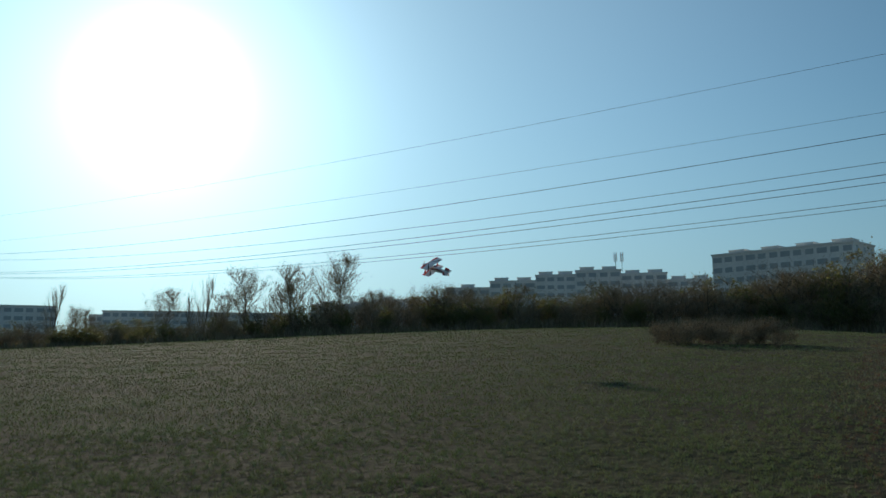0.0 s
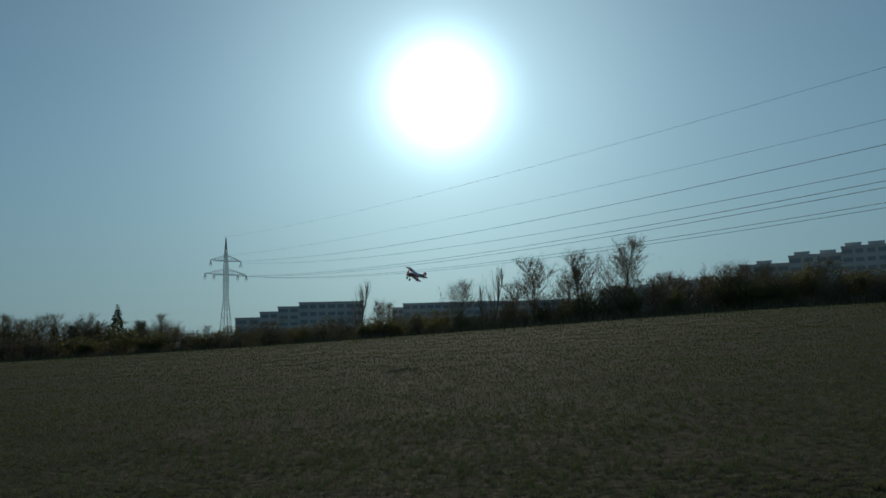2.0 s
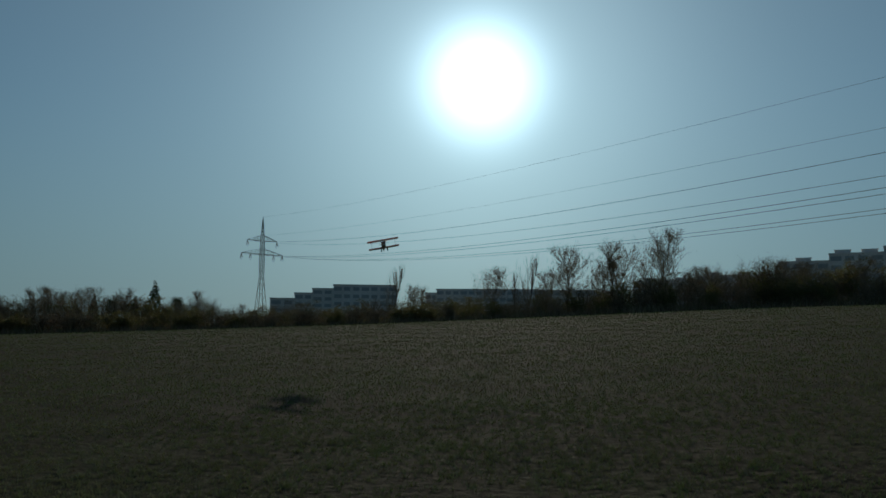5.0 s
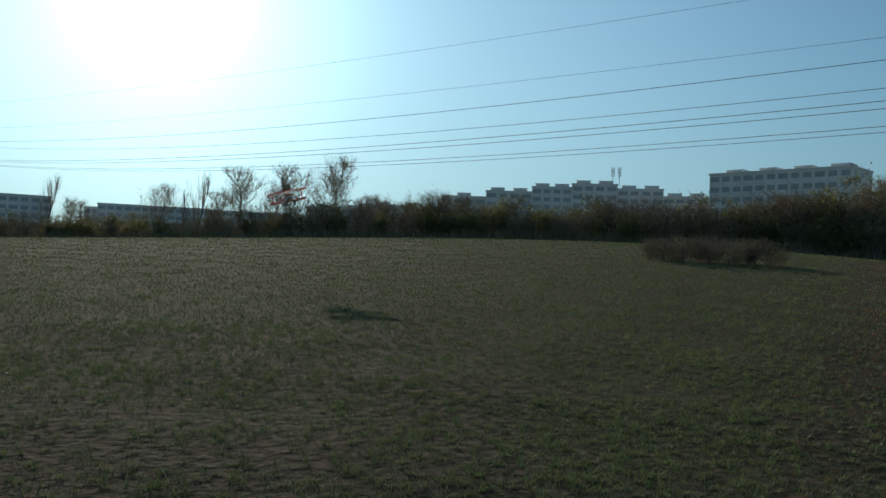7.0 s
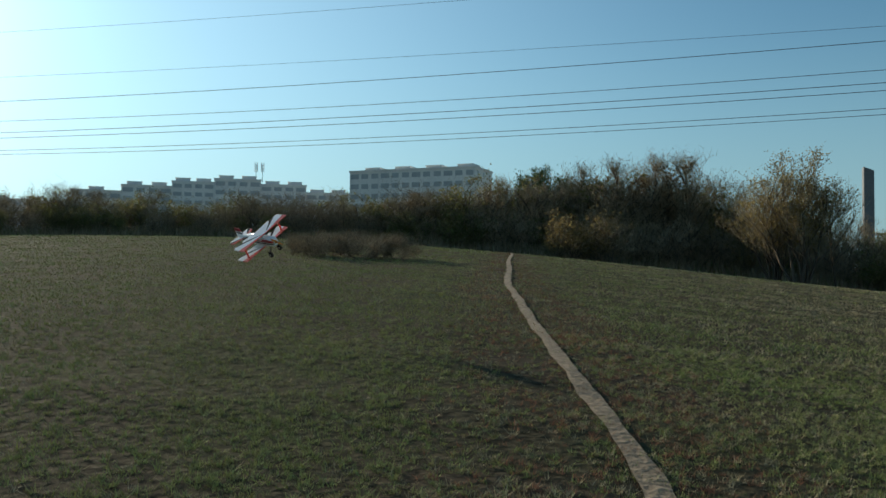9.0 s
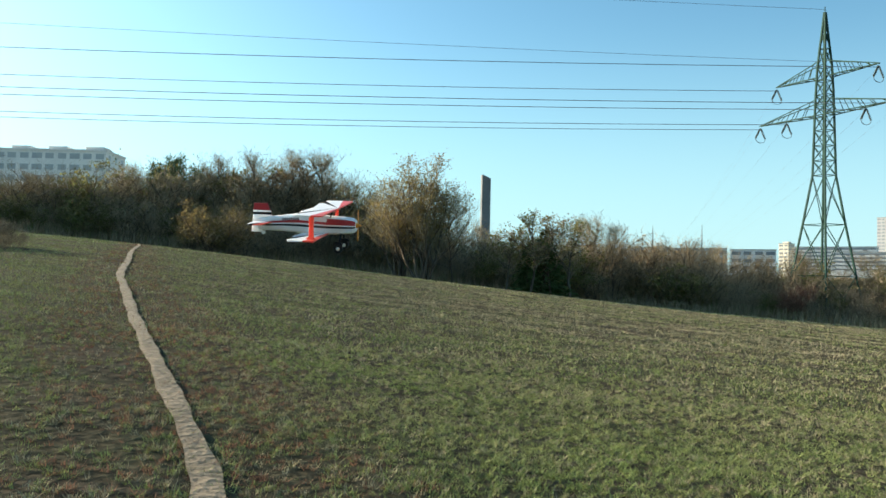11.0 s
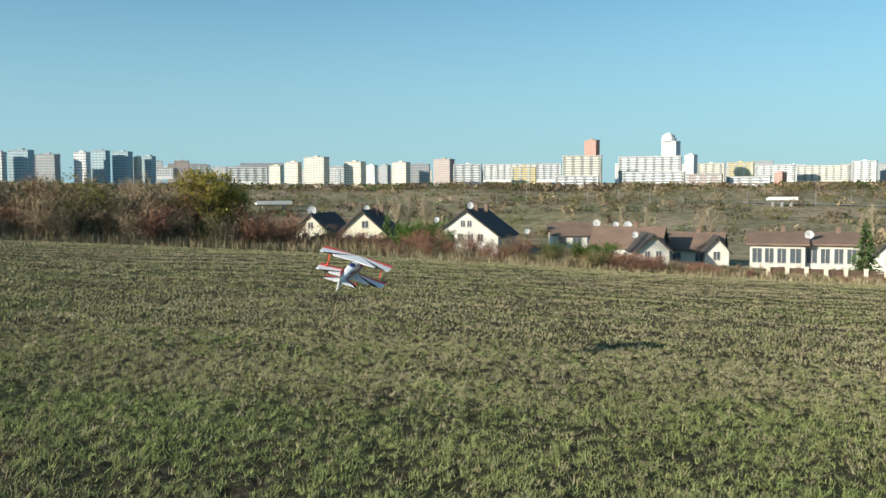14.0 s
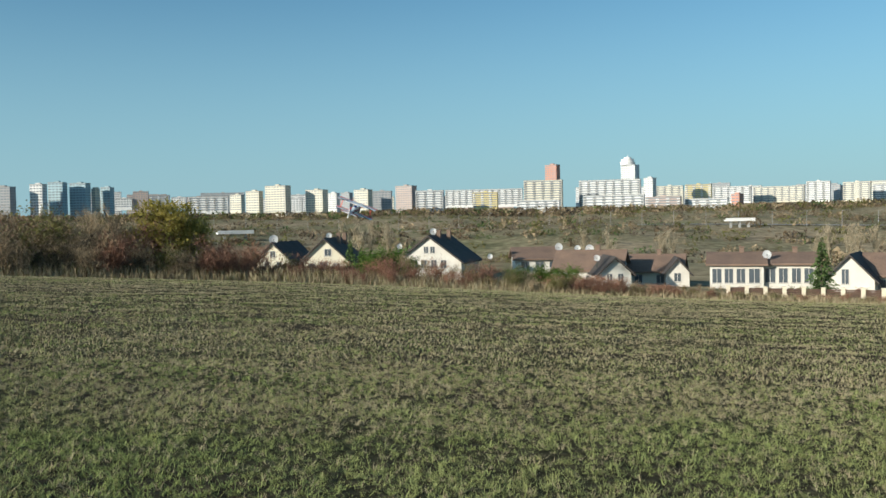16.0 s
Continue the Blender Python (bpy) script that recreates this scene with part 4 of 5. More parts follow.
NEAR_BASE = at(-85.8, 104.0, -0.3)
FAR_BASE = at(13.87, 367.0, -0.3)
line_dir = (FAR_BASE - NEAR_BASE).normalized()
yaw_line = math.degrees(math.atan2(line_dir.y, line_dir.x)) + 90
near_scale = (1.65 + 104 * math.tan(radians(16.1)) - NEAR_BASE.z) / 34.3
far_scale = (1.65 + 367 * math.tan(radians(8.1)) - FAR_BASE.z) / 34.3
near_tips = pylon("power_pylon", NEAR_BASE, yaw_line + 24, near_scale, "green painted steel lattice power pylon with two cross-arms", 1.0, 1.18)
far_tips = pylon("power_pylon", FAR_BASE, yaw_line + 12, far_scale, "distant steel lattice power pylon against the low sun", 0.6, 0.88, 0.6)


def wire(a, b, sag, radius, label):
    a, b = Vector(a), Vector(b)
    cu = bpy.data.curves.new("power_cable", "CURVE")
    cu.dimensions, cu.bevel_depth, cu.bevel_resolution = "3D", radius, 1
    sp = cu.splines.new("POLY")
    n = 40
    sp.points.add(n)
    for i in range(n + 1):
        u = i / n
        p = a.lerp(b, u)
        sp.points[i].co = (p.x, p.y, p.z - 4 * sag * u * (1 - u), 1)
    cu.materials.append(M["cable"])
    return tagged(new("power_cable", cu), label, "cable", "cables of the power line")


for i, (a, b) in enumerate(zip(near_tips, far_tips)):
    top = i >= len(near_tips) - 2
    wire(a, b, 4.1 if top else 7.0, 0.018 if top else 0.032, "thin grey earth cable strung between the pylon tops" if top else "grey power cable sagging between two pylons")
# the next span runs on down into the valley
away = at(-74.0, 560.0, 24.0)
for i, a in enumerate(near_tips[:-2]):
    wire(a, away + Vector((math.cos(radians(-20)) * (i - 2.5) * 3, math.sin(radians(-20)) * (i - 2.5) * 3, 0)), 12.0, 0.006, "grey power cable running down into the valley")


# ---------------------------------------------------------------- buildings
def face_camera(bearing, rng, z, skew=0.0):
    p = at(bearing, rng)
    return Matrix.Translation((p.x, p.y, z)) @ pose(0, 0, 0, 0, 0, bearing + skew)


def block(bearing, rng, width, z0, z1, colour, label, skew=0.0, depth=None, huts=0, storey=2.9, name="apartment_block", bands=True, bay=3.6, ribbon=False):
    """A slab or tower of flats: walls, flat roof with parapet and stair huts, rows of windows set in on the long sides and ends."""
    h = z1 - z0
    depth = depth or min(max(width * 0.5, 11.0), 16.0)
    root = empty(name, face_camera(bearing, rng, z0 - 4.0, skew))
    H = h + 4.0
    w2 = width / 2
    bm = bmesh.new()
    box(bm, -w2, 0, 0, w2, depth, H)
    part("wall", bm, M[colour], root)
    bm = bmesh.new()
    box(bm, -w2 - 0.25, -0.25, H + 0.004, w2 + 0.25, depth + 0.25, H + 0.55)
    part("roof", bm, M["panel" if colour == "panel" else "concrete"], root)
    n = max(2, int(h / storey))
    st = h / n
    bm = bmesh.new()
    cols = max(2, int(width / bay))
    for f in range(n):
        zz = 4.0 + st * f + st * 0.32
        if ribbon:
            box(bm, -w2 + 0.6, -0.06, zz, w2 - 0.6, 0.05, zz + st * 0.42)
        for c in range(0 if ribbon else cols):
            xx = -w2 + (c + 0.5) * width / cols
            ww = width / cols * (0.33 if (c % 3) else 0.40)
            box(bm, xx - ww, -0.06, zz, xx + ww, 0.05, zz + st * 0.48)
        for sx in (-1, 1):
            for c in range(3):
                yy = depth * (c + 0.5) / 3
                box(bm, sx * w2 - 0.06, yy - 0.8, zz, sx * w2 + 0.06, yy + 0.8, zz + st * 0.45)
    # panel blocks get the paler glass that has distance haze in its colour
    tagged(part("glazing", bm, M["glass_hazed" if colour == "panel" else "glass_far"], root, "rows of windows"), kind="stuff")
    if bands and colour != "panel":
        bm = bmesh.new()
        for f in range(n):
            zz = 4.0 + st * f
            for c in range(0, cols, 3):
                xx = -w2 + (c + 0.5) * width / cols
                ww = width / cols * 0.46
                box(bm, xx - ww, -1.1, zz, xx + ww, -0.064, zz + 0.14)
                box(bm, xx - ww, -1.1, zz + 0.14, xx + ww, -1.02, zz + 1.0)
        tagged(part("balcony_band", bm, M["concrete" if colour in ("white", "cream") else "white"], root, "rows of balconies"), kind="stuff")
    for k in range(huts):
        xx = -w2 + (k + 0.5) * width / huts
        bm = bmesh.new()
        box(bm, xx - 2.6, depth * 0.35, H + 0.554, xx + 2.6, depth * 0.75, H + 1.9)
        box(bm, xx - 2.8, depth * 0.35 - 0.2, H + 1.904, xx + 2.8, depth * 0.75 + 0.2, H + 2.1)
        part("stair_hut", bm, M[colour], root, "lift housing on the flat roof")
    return tagged(root, label, "apartment block", "apartment blocks")


def el_z(rng, el):
    return 1.65 + rng * math.tan(radians(el))


# the housing estate behind the tree belt: bearing from, to, top, distance, stair huts
for b0, b1, el, rng, huts in ((-17.9, -20.7, 5.25, 350, 1), (-20.7, -23.6, 5.65, 348, 2), (-23.6, -26.1, 5.98, 346, 2), (-26.1, -28.9, 6.22, 345, 2), (-28.9, -31.7, 5.95, 350, 2), (-31.7, -34.4, 5.5, 356, 2),
                              (-9.4, -13.2, 4.25, 420, 2), (-13.2, -17.0, 4.55, 418, 2)):
    w = 2 * rng * math.tan(radians(abs(b1 - b0) / 2))
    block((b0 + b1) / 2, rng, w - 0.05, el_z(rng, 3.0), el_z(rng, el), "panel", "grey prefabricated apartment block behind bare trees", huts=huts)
block(-38.25, 285, 1.01 * 285 * 2 * math.tan(radians(4.3)), el_z(285, 3.2), el_z(285, 7.1), "panel", "long grey prefabricated apartment block with lift huts on its roof", skew=-24, huts=4)
for b0, b1, el, rng in ((13.3, 11.8, 3.05, 400), (11.8, 10.7, 3.4, 398), (10.7, 9.4, 3.7, 396), (9.4, 5.4, 3.95, 394), (3.6, 2.9, 3.5, 420), (2.9, -3.5, 3.75, 420), (-3.5, -8.5, 3.7, 424)):
    w = 2 * rng * math.tan(radians(abs(b1 - b0) / 2))
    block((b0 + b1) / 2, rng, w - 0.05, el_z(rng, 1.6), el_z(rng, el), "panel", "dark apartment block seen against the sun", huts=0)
# aerials on the highest block
for b in (-28.6, -29.0):
    root = empty("roof_aerial", face_camera(b, 352, el_z(352, 6.25) - 0.2))
    bm = bmesh.new()
    bar(bm, (0, 5, 0), (0, 5, 7.0), 0.12)
    part("pole", bm, M["steel"], root)
    bm = bmesh.new()
    for k in range(3):
        bar(bm, (-0.45, 5, 4.2 + k), (0.45, 5, 4.6 + k), 0.12)
        box(bm, -0.6, 4.7, 4.0 + k, -0.3, 5.3, 5.6 + k)
        box(bm, 0.3, 4.7, 4.0 + k, 0.6, 5.3, 5.6 + k)
    part("antenna_panel", bm, M["white"], root)
    tagged(root, "mobile phone aerial on a flat block roof", "aerial")

CITY = [
    (-96.76, 1250, 36.9, 24.2, 52.7, "grey"), (-98.83, 1100, 17.6, 15.9, 50.2, "white"), (-99.85, 1120, 20.6, 16.2, 53.2, "blue"), (-101.05, 1130, 23.0, 16.2, 52.7, "blue"),
    (-101.92, 1140, 9.3, 16.3, 46.7, "cream"), (-102.57, 1150, 15.7, 16.5, 48.6, "blue"), (-103.58, 1500, 26.6, 31.5, 45.5, "white"), (-104.55, 1500, 23.5, 33.2, 56.2, "pink"),
    (-105.64, 1600, 32.7, 33.5, 53.4, "grey"), (-106.75, 1500, 24.1, 31.5, 46.7, "white"), (-108.48, 1300, 54.6, 21.2, 40.7, "white"), (-110.12, 1350, 20.8, 21.8, 44.7, "cream")]
CITY += [
    (-111.13, 1150, 21.3, 13.9, 42.5, "cream"), (-112.53, 1140, 31.6, 13.0, 48.5, "cream"), (-113.78, 1300, 18.1, 19.2, 36.7, "white"), (-114.92, 1150, 28.1, 13.5, 43.2, "cream"),
    (-116.03, 1400, 18.9, 22.0, 47.1, "white"), (-116.86, 1350, 17.5, 21.2, 45.4, "grey"), (-117.85, 1120, 22.8, 11.5, 41.4, "cream"), (-119.13, 1150, 26.4, 15.2, 40.2, "grey"),
    (-120.54, 1250, 29.5, 13.9, 50.4, "pink"), (-122.16, 1200, 38.1, 13.2, 41.6, "white"), (-125.59, 1500, 128.6, 26.7, 51.9, "white"), (-125.68, 1250, 35.0, 18.7, 39.6, "yellow")]
CITY += [
    (-129.32, 1200, 51.7, 12.2, 52.2, "cream"), (-129.83, 1300, 21.5, 13.0, 77.9, "red"), (-129.0, 1080, 51.9, 7.9, 23.9, "white"), (-133.44, 1250, 83.5, 12.0, 52.5, "white"),
    (-133.67, 1100, 72.8, 11.4, 28.2, "white"), (-134.58, 1330, 26.2, 12.4, 76.3, "white"), (-135.8, 1230, 16.2, 16.8, 52.8, "white"), (-137.06, 1500, 43.1, 24.1, 50.4, "cream"),
    (-138.75, 1450, 40.2, 23.0, 49.8, "yellow"), (-140.72, 1600, 62.4, 24.6, 50.1, "white"), (-143.35, 1650, 83.1, 24.4, 49.4, "cream"), (-145.52, 1500, 35.1, 21.7, 50.9, "white")]
CITY += [
    (-146.53, 1550, 14.6, 22.0, 45.0, "grey"), (-147.57, 1450, 38.1, 20.3, 46.6, "cream"), (-149.19, 1500, 42.2, 20.4, 43.0, "white"), (-136.66, 1050, 40.2, 9.2, 23.8, "pink"),
    (-139.21, 1060, 47.5, 8.9, 20.9, "white"), (-140.91, 1120, 13.9, 9.0, 26.3, "red"), (-89.14, 900, 22.5, 19.3, 67.5, "grey"), (-86.39, 850, 67.2, 17.4, 38.7, "white"),
    (-88.11, 800, 55.5, 17.0, 32.4, "white"), (-83.6, 820, 12.6, 14.4, 40.0, "cream"), (-91.88, 1200, 41.5, 22.2, 44.8, "cream"), (-94.45, 1050, 14.2, 12.9, 46.9, "white"),
    (-95.55, 1060, 25.4, 13.4, 49.8, "blue"), (-96.97, 1100, 25.1, 14.4, 47.5, "grey")]
COLOUR_WORDS = dict(grey="grey", white="white", blue="blue-grey", cream="cream", pink="pinkish brick", yellow="yellow", red="brick-red")
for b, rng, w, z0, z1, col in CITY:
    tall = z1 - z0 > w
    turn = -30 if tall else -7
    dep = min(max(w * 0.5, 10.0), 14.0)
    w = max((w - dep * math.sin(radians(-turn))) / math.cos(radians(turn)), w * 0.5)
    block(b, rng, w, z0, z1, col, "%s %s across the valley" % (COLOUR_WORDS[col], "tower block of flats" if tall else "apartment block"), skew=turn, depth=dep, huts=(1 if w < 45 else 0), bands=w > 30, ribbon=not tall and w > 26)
# the white slabs that fill the far edge of the town
town = random.Random(11)
bb = -102.5
while bb > -155:
    wd = town.uniform(35, 90)
    rr = town.uniform(1650, 1950)
    e0, e1 = 0.62, town.uniform(1.55, 1.95) + (0.15 if bb > -110 else 0.0)
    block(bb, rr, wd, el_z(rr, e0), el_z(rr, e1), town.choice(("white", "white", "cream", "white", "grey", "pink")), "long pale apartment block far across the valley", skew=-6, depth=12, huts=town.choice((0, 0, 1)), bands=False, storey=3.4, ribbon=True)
    bb -= math.degrees(wd / rr) + town.uniform(0.1, 0.9)
# the round cap on the tall white tower
root = empty("tower_cap", face_camera(-134.58, 1330, 76.3 + 0.6))
bm = bmesh.new()
for z0, z1, r0, r1 in ((0, 3.4, 10.5, 10.5), (3.4, 4.2, 11.2, 11.2), (4.2, 7.6, 8.8, 8.8), (7.6, 8.4, 9.4, 9.4), (8.4, 11, 6.0, 5.6), (11, 12, 3.0, 2.0), (12, 15, 0.4, 0.2)):
    bar(bm, (0, 8, z0), (0, 8, z1), r0, w2=r1, sides=16)
part("tier", bm, M["white"], root)
tagged(root, "round tiered white top of a tower block", "tower cap")


# ---------------------------------------------------------------- family houses below the field
def house_window(root, x, y, z, w, h, face=0):
    """A window with frame, panes and sill on the wall that faces the field (face 0) or its right side (1)."""
    bm = bmesh.new()
    box(bm, -w / 2, -0.02, 0, w / 2, 0.06, h)
    win = part("window", bm, M["glass"], root, "dark window")
    win.matrix_local = pose(x, y, z, 0, 0, 90 if face else 0)
    bm = bmesh.new()
    for x0, x1, z0, z1 in ((-w / 2 - 0.08, -w / 2, -0.08, h + 0.08), (w / 2, w / 2 + 0.08, -0.08, h + 0.08), (-w / 2, w / 2, -0.08, 0), (-w / 2, w / 2, h, h + 0.08), (-0.03, 0.03, 0, h)):
        box(bm, x0, -0.05, z0, x1, 0.07, z1)
    part("frame", bm, M["plaster"], win, "white window frame")
    bm = bmesh.new()
    box(bm, -w / 2 - 0.12, -0.12, -0.14, w / 2 + 0.12, 0.0, -0.084)
    part("sill", bm, M["concrete"], win)


def house(bearing, rng, width, depth, z0, eave, ridge, skew, wall, roof, label, gable_front=True, chimneys=((0.2, 0.6),), windows=()):
    """House with walls up to the eave, gables, a thick two-pitched roof, chimneys and windows. Heights above z0, which is its floor."""
    root = empty("house", face_camera(bearing, rng, z0, skew))
    w2 = width / 2
    bm = bmesh.new()
    if gable_front:
        prof = [(-w2, -2.5), (w2, -2.5), (w2, eave), (0, ridge), (-w2, eave)]
        lo = [bm.verts.new((x, 0, z)) for x, z in prof]
        hi = [bm.verts.new((x, depth, z)) for x, z in prof]
    else:
        prof = [(0, -2.5), (depth, -2.5), (depth, eave), (depth / 2, ridge), (0, eave)]
        lo = [bm.verts.new((-w2, y, z)) for y, z in prof]
        hi = [bm.verts.new((w2, y, z)) for y, z in prof]
    bm.faces.new(lo), bm.faces.new(hi[::-1])
    for i in range(5):
        bm.faces.new((lo[i], hi[i], hi[(i + 1) % 5], lo[(i + 1) % 5]))
    bmesh.ops.recalc_face_normals(bm, faces=bm.faces)
    part("wall", bm, M[wall], root)
    # roof slabs with overhang
    half = w2 if gable_front else depth / 2
    slope = (ridge - eave) / half
    over, t = 0.6, 0.28
    for s in (-1, 1):
        bm = bmesh.new()
        a, b = (s * (half + over), eave - slope * over + 0.02), (0.0, ridge + 0.02)
        quad = [a, b, (b[0], b[1] + t * 1.2), (a[0], a[1] + t)]
        if gable_front:
            lo = [bm.verts.new((x, -over, z)) for x, z in quad]
            hi = [bm.verts.new((x, depth + over, z)) for x, z in quad]
        else:
            lo = [bm.verts.new((-w2 - over, depth / 2 + x, z)) for x, z in quad]
            hi = [bm.verts.new((w2 + over, depth / 2 + x, z)) for x, z in quad]
        bm.faces.new(lo), bm.faces.new(hi[::-1])
        for i in range(4):
            bm.faces.new((lo[i], hi[i], hi[(i + 1) % 4], lo[(i + 1) % 4]))
        bmesh.ops.recalc_face_normals(bm, faces=bm.faces)
        part("roof", bm, M[roof], root)
    for u, v in chimneys:
        bm = bmesh.new()
        cx, cy = (u * w2, depth * v) if gable_front else (u * w2, depth * 0.5)
        box(bm, cx - 0.35, cy - 0.35, ridge - 1.2, cx + 0.35, cy + 0.35, ridge + 1.0)
        box(bm, cx - 0.45, cy - 0.45, ridge + 1.0, cx + 0.45, cy + 0.45, ridge + 1.15)
        part("chimney", bm, M["roof_brown"], root)
    for x, z, w, h in windows:
        house_window(root, x, -0.004, z, w, h)
    return tagged(root, label, "house", "family houses below the field")


house(-115.5, 165, 9.4, 13, -7.2, 1.6, 5.8, -14, "plaster_cream", "roof_dark", "cream gabled house with a dark steep roof", windows=((-2.4, 0.2, 1.1, 1.3), (-0.2, 0.2, 1.4, 1.6), (2.1, 0.2, 1.1, 1.3), (0.6, 2.9, 1.2, 1.2)), chimneys=((0.25, 0.5), (0.3, 0.8)))
house(-112.3, 180, 7.0, 12, -7.8, 2.4, 5.6, -24, "plaster_cream", "roof_dark", "small cream gabled house with a dark roof", windows=((-1.3, 0.6, 1.0, 1.4), (1.3, 0.6, 1.0, 1.4), (0.0, 2.9, 1.0, 1.2)), chimneys=((-0.5, 0.4),))
house(-122.06, 160, 11.8, 14, -7.4, 1.8, 6.2, -16, "plaster", "roof_dark", "white gabled house with a dark steep roof", windows=((-2.6, 0.7, 1.0, 1.4), (-0.9, 0.7, 1.0, 1.4), (0.9, 0.7, 1.0, 1.4), (2.7, 0.7, 1.0, 1.4), (-0.5, 3.4, 0.8, 1.1), (0.7, 3.4, 0.8, 1.1)), chimneys=((0.1, 0.35), (0.2, 0.7)))
house(-129.0, 176, 9.0, 10, -8.4, 2.3, 4.2, 6, "plaster", "roof_brown", "low white bungalow with a brown roof", gable_front=False, windows=((-2.6, 0.6, 1.6, 1.2), (0.2, 0.6, 1.6, 1.2), (2.8, 0.6, 1.4, 1.2)), chimneys=())
house(-132.0, 146, 10.5, 9, -9.2, 2.6, 5.3, -10, "plaster", "roof_brown", "white house with a wide brown tiled roof", gable_front=False, windows=((-3.0, 0.4, 1.4, 1.3), (0.5, 0.4, 1.4, 1.3)))
house(-133.75, 139.5, 4.8, 9, -9.2, 2.4, 4.6, 12, "plaster", "roof_dark", "narrow white gabled house wing with dark verges", windows=((-0.9, 0.5, 0.8, 1.8), (0.8, 0.5, 0.8, 1.8)), chimneys=())
house(-135.9, 151, 9.5, 9, -9.4, 2.2, 4.5, -6, "plaster_cream", "roof_brown", "house with a brown tiled roof and skylights", gable_front=False, windows=((-2.0, 0.3, 1.2, 1.3), (1.5, 0.3, 1.2, 1.3)))
house(-137.5, 147, 3.6, 8, -9.4, 2.2, 4.2, 4, "plaster", "roof_dark", "small gabled house end with a dark roof", windows=((0.0, 0.8, 1.0, 1.3),), chimneys=())
house(-140.95, 141, 7.6, 10, -9.3, 3.6, 5.0, 0, "plaster", "roof_brown", "white terraced house with a brown roof", gable_front=False, windows=((-2.8, 0.9, 1.3, 2.1), (-1.1, 0.9, 1.2, 2.1), (0.6, 0.9, 1.2, 2.1), (2.5, 0.9, 1.5, 2.1)))
house(-143.95, 142, 7.4, 10, -9.3, 3.6, 4.9, 0, "plaster", "roof_brown", "white terraced house with a balcony and brown roof", gable_front=False, windows=((-2.7, 0.9, 1.4, 2.1), (-0.9, 0.9, 1.2, 2.1), (0.9, 0.9, 1.2, 2.1), (2.6, 0.9, 1.2, 2.1)))
house(-147.2, 136, 6.2, 10, -9.5, 2.0, 5.2, -8, "plaster", "roof_dark", "white gabled house with an arched dark window", windows=((-0.6, 1.4, 0.9, 2.0),), chimneys=())
house(-149.6, 139, 7.5, 9, -9.6, 2.6, 5.2, 0, "plaster", "roof_brown", "white house with a brown roof beside a garden fence", gable_front=False, windows=((-2.0, 0.5, 1.4, 1.4), (1.0, 0.5, 1.4, 1.4)))


def satellite_dish(bearing, rng, z, radius, foot):
    root = empty("satellite_dish", face_camera(bearing, rng, z))
    bm = bmesh.new()
    bar(bm, (0, 0.12, -foot), (0, 0.12, 0), 0.05, sides=6)
    part("mast", bm, M["steel"], root)
    bm = bmesh.new()
    rings_ = []
    for k in range(5):
        rr = radius * k / 4
        rings_.append([bm.verts.new((math.cos(a) * rr, 0.10 - 0.10 * (rr / radius) ** 2 * 1.5, math.sin(a) * rr)) for a in [2 * math.pi * i / 16 for i in range(16)]] if k else [bm.verts.new((0, 0.10, 0))])
    for i in range(16):
        bm.faces.new((rings_[0][0], rings_[1][i], rings_[1][(i + 1) % 16]))
        for k in range(1, 4):
            bm.faces.new((rings_[k][i], rings_[k + 1][i], rings_[k + 1][(i + 1) % 16], rings_[k][(i + 1) % 16]))
    bmesh.ops.solidify(bm, geom=bm.faces[:], thickness=0.03)
    part("reflector", bm, M["dish"], root, "round white reflector")
    bm = bmesh.new()
    bar(bm, (0, 0.05, -radius * 0.9), (0, -radius * 0.7, 0), 0.02, sides=5)
    box(bm, -0.07, -radius * 0.7 - 0.08, -0.07, 0.07, -radius * 0.7 + 0.05, 0.07)
    part("feed_arm", bm, M["concrete"], root)
    tagged(root, "large white satellite dish on a house roof", "satellite dish", "satellite dishes")


for bearing, rng, z, radius, foot in ((-112.37, 181, -1.4, 0.9, 3.0), (-115.79, 170, -0.75, 0.55, 1.6), (-122.37, 166, -0.3, 0.62, 1.8), (-130.27, 178, -3.9, 0.75, 2.0), (-131.43, 178, -4.2, 0.62, 4.0), (-132.17, 150.5, -3.4, 0.7, 1.4), (-132.62, 143, -4.6, 0.5, 3.2), (-142.69, 143, -4.3, 0.65, 3.0), (-125.94, 165, -5.0, 0.5, 4.0), (-120.22, 162, -2.8, 0.5, 4.4)):
    satellite_dish(bearing, rng, z, radius, foot)

# garden fence: cream pillars with dark boards between them
posts = [-140.46 - 1.063 * i for i in range(13)]
for i, bearing in enumerate(posts):
    p = at(bearing, 108, 0)
    root = empty("fence", Matrix.Translation(p) @ pose(0, 0, 0, 0, 0, bearing))
    bm = bmesh.new()
    box(bm, -0.22, -0.22, -0.6, 0.22, 0.22, 1.12)
    box(bm, -0.27, -0.27, 1.124, 0.27, 0.27, 1.22)
    part("post", bm, M["pillar"], root, "cream masonry fence post")
    for k in range(4):
        bm = bmesh.new()
        box(bm, 0.24, -0.03, 0.12 + k * 0.23, 1.80, 0.03, 0.31 + k * 0.23)
        part("board", bm, M["wood_fence"], root)
    tagged(root, "garden fence section of cream post and dark boards", "fence", "fence along the gardens")
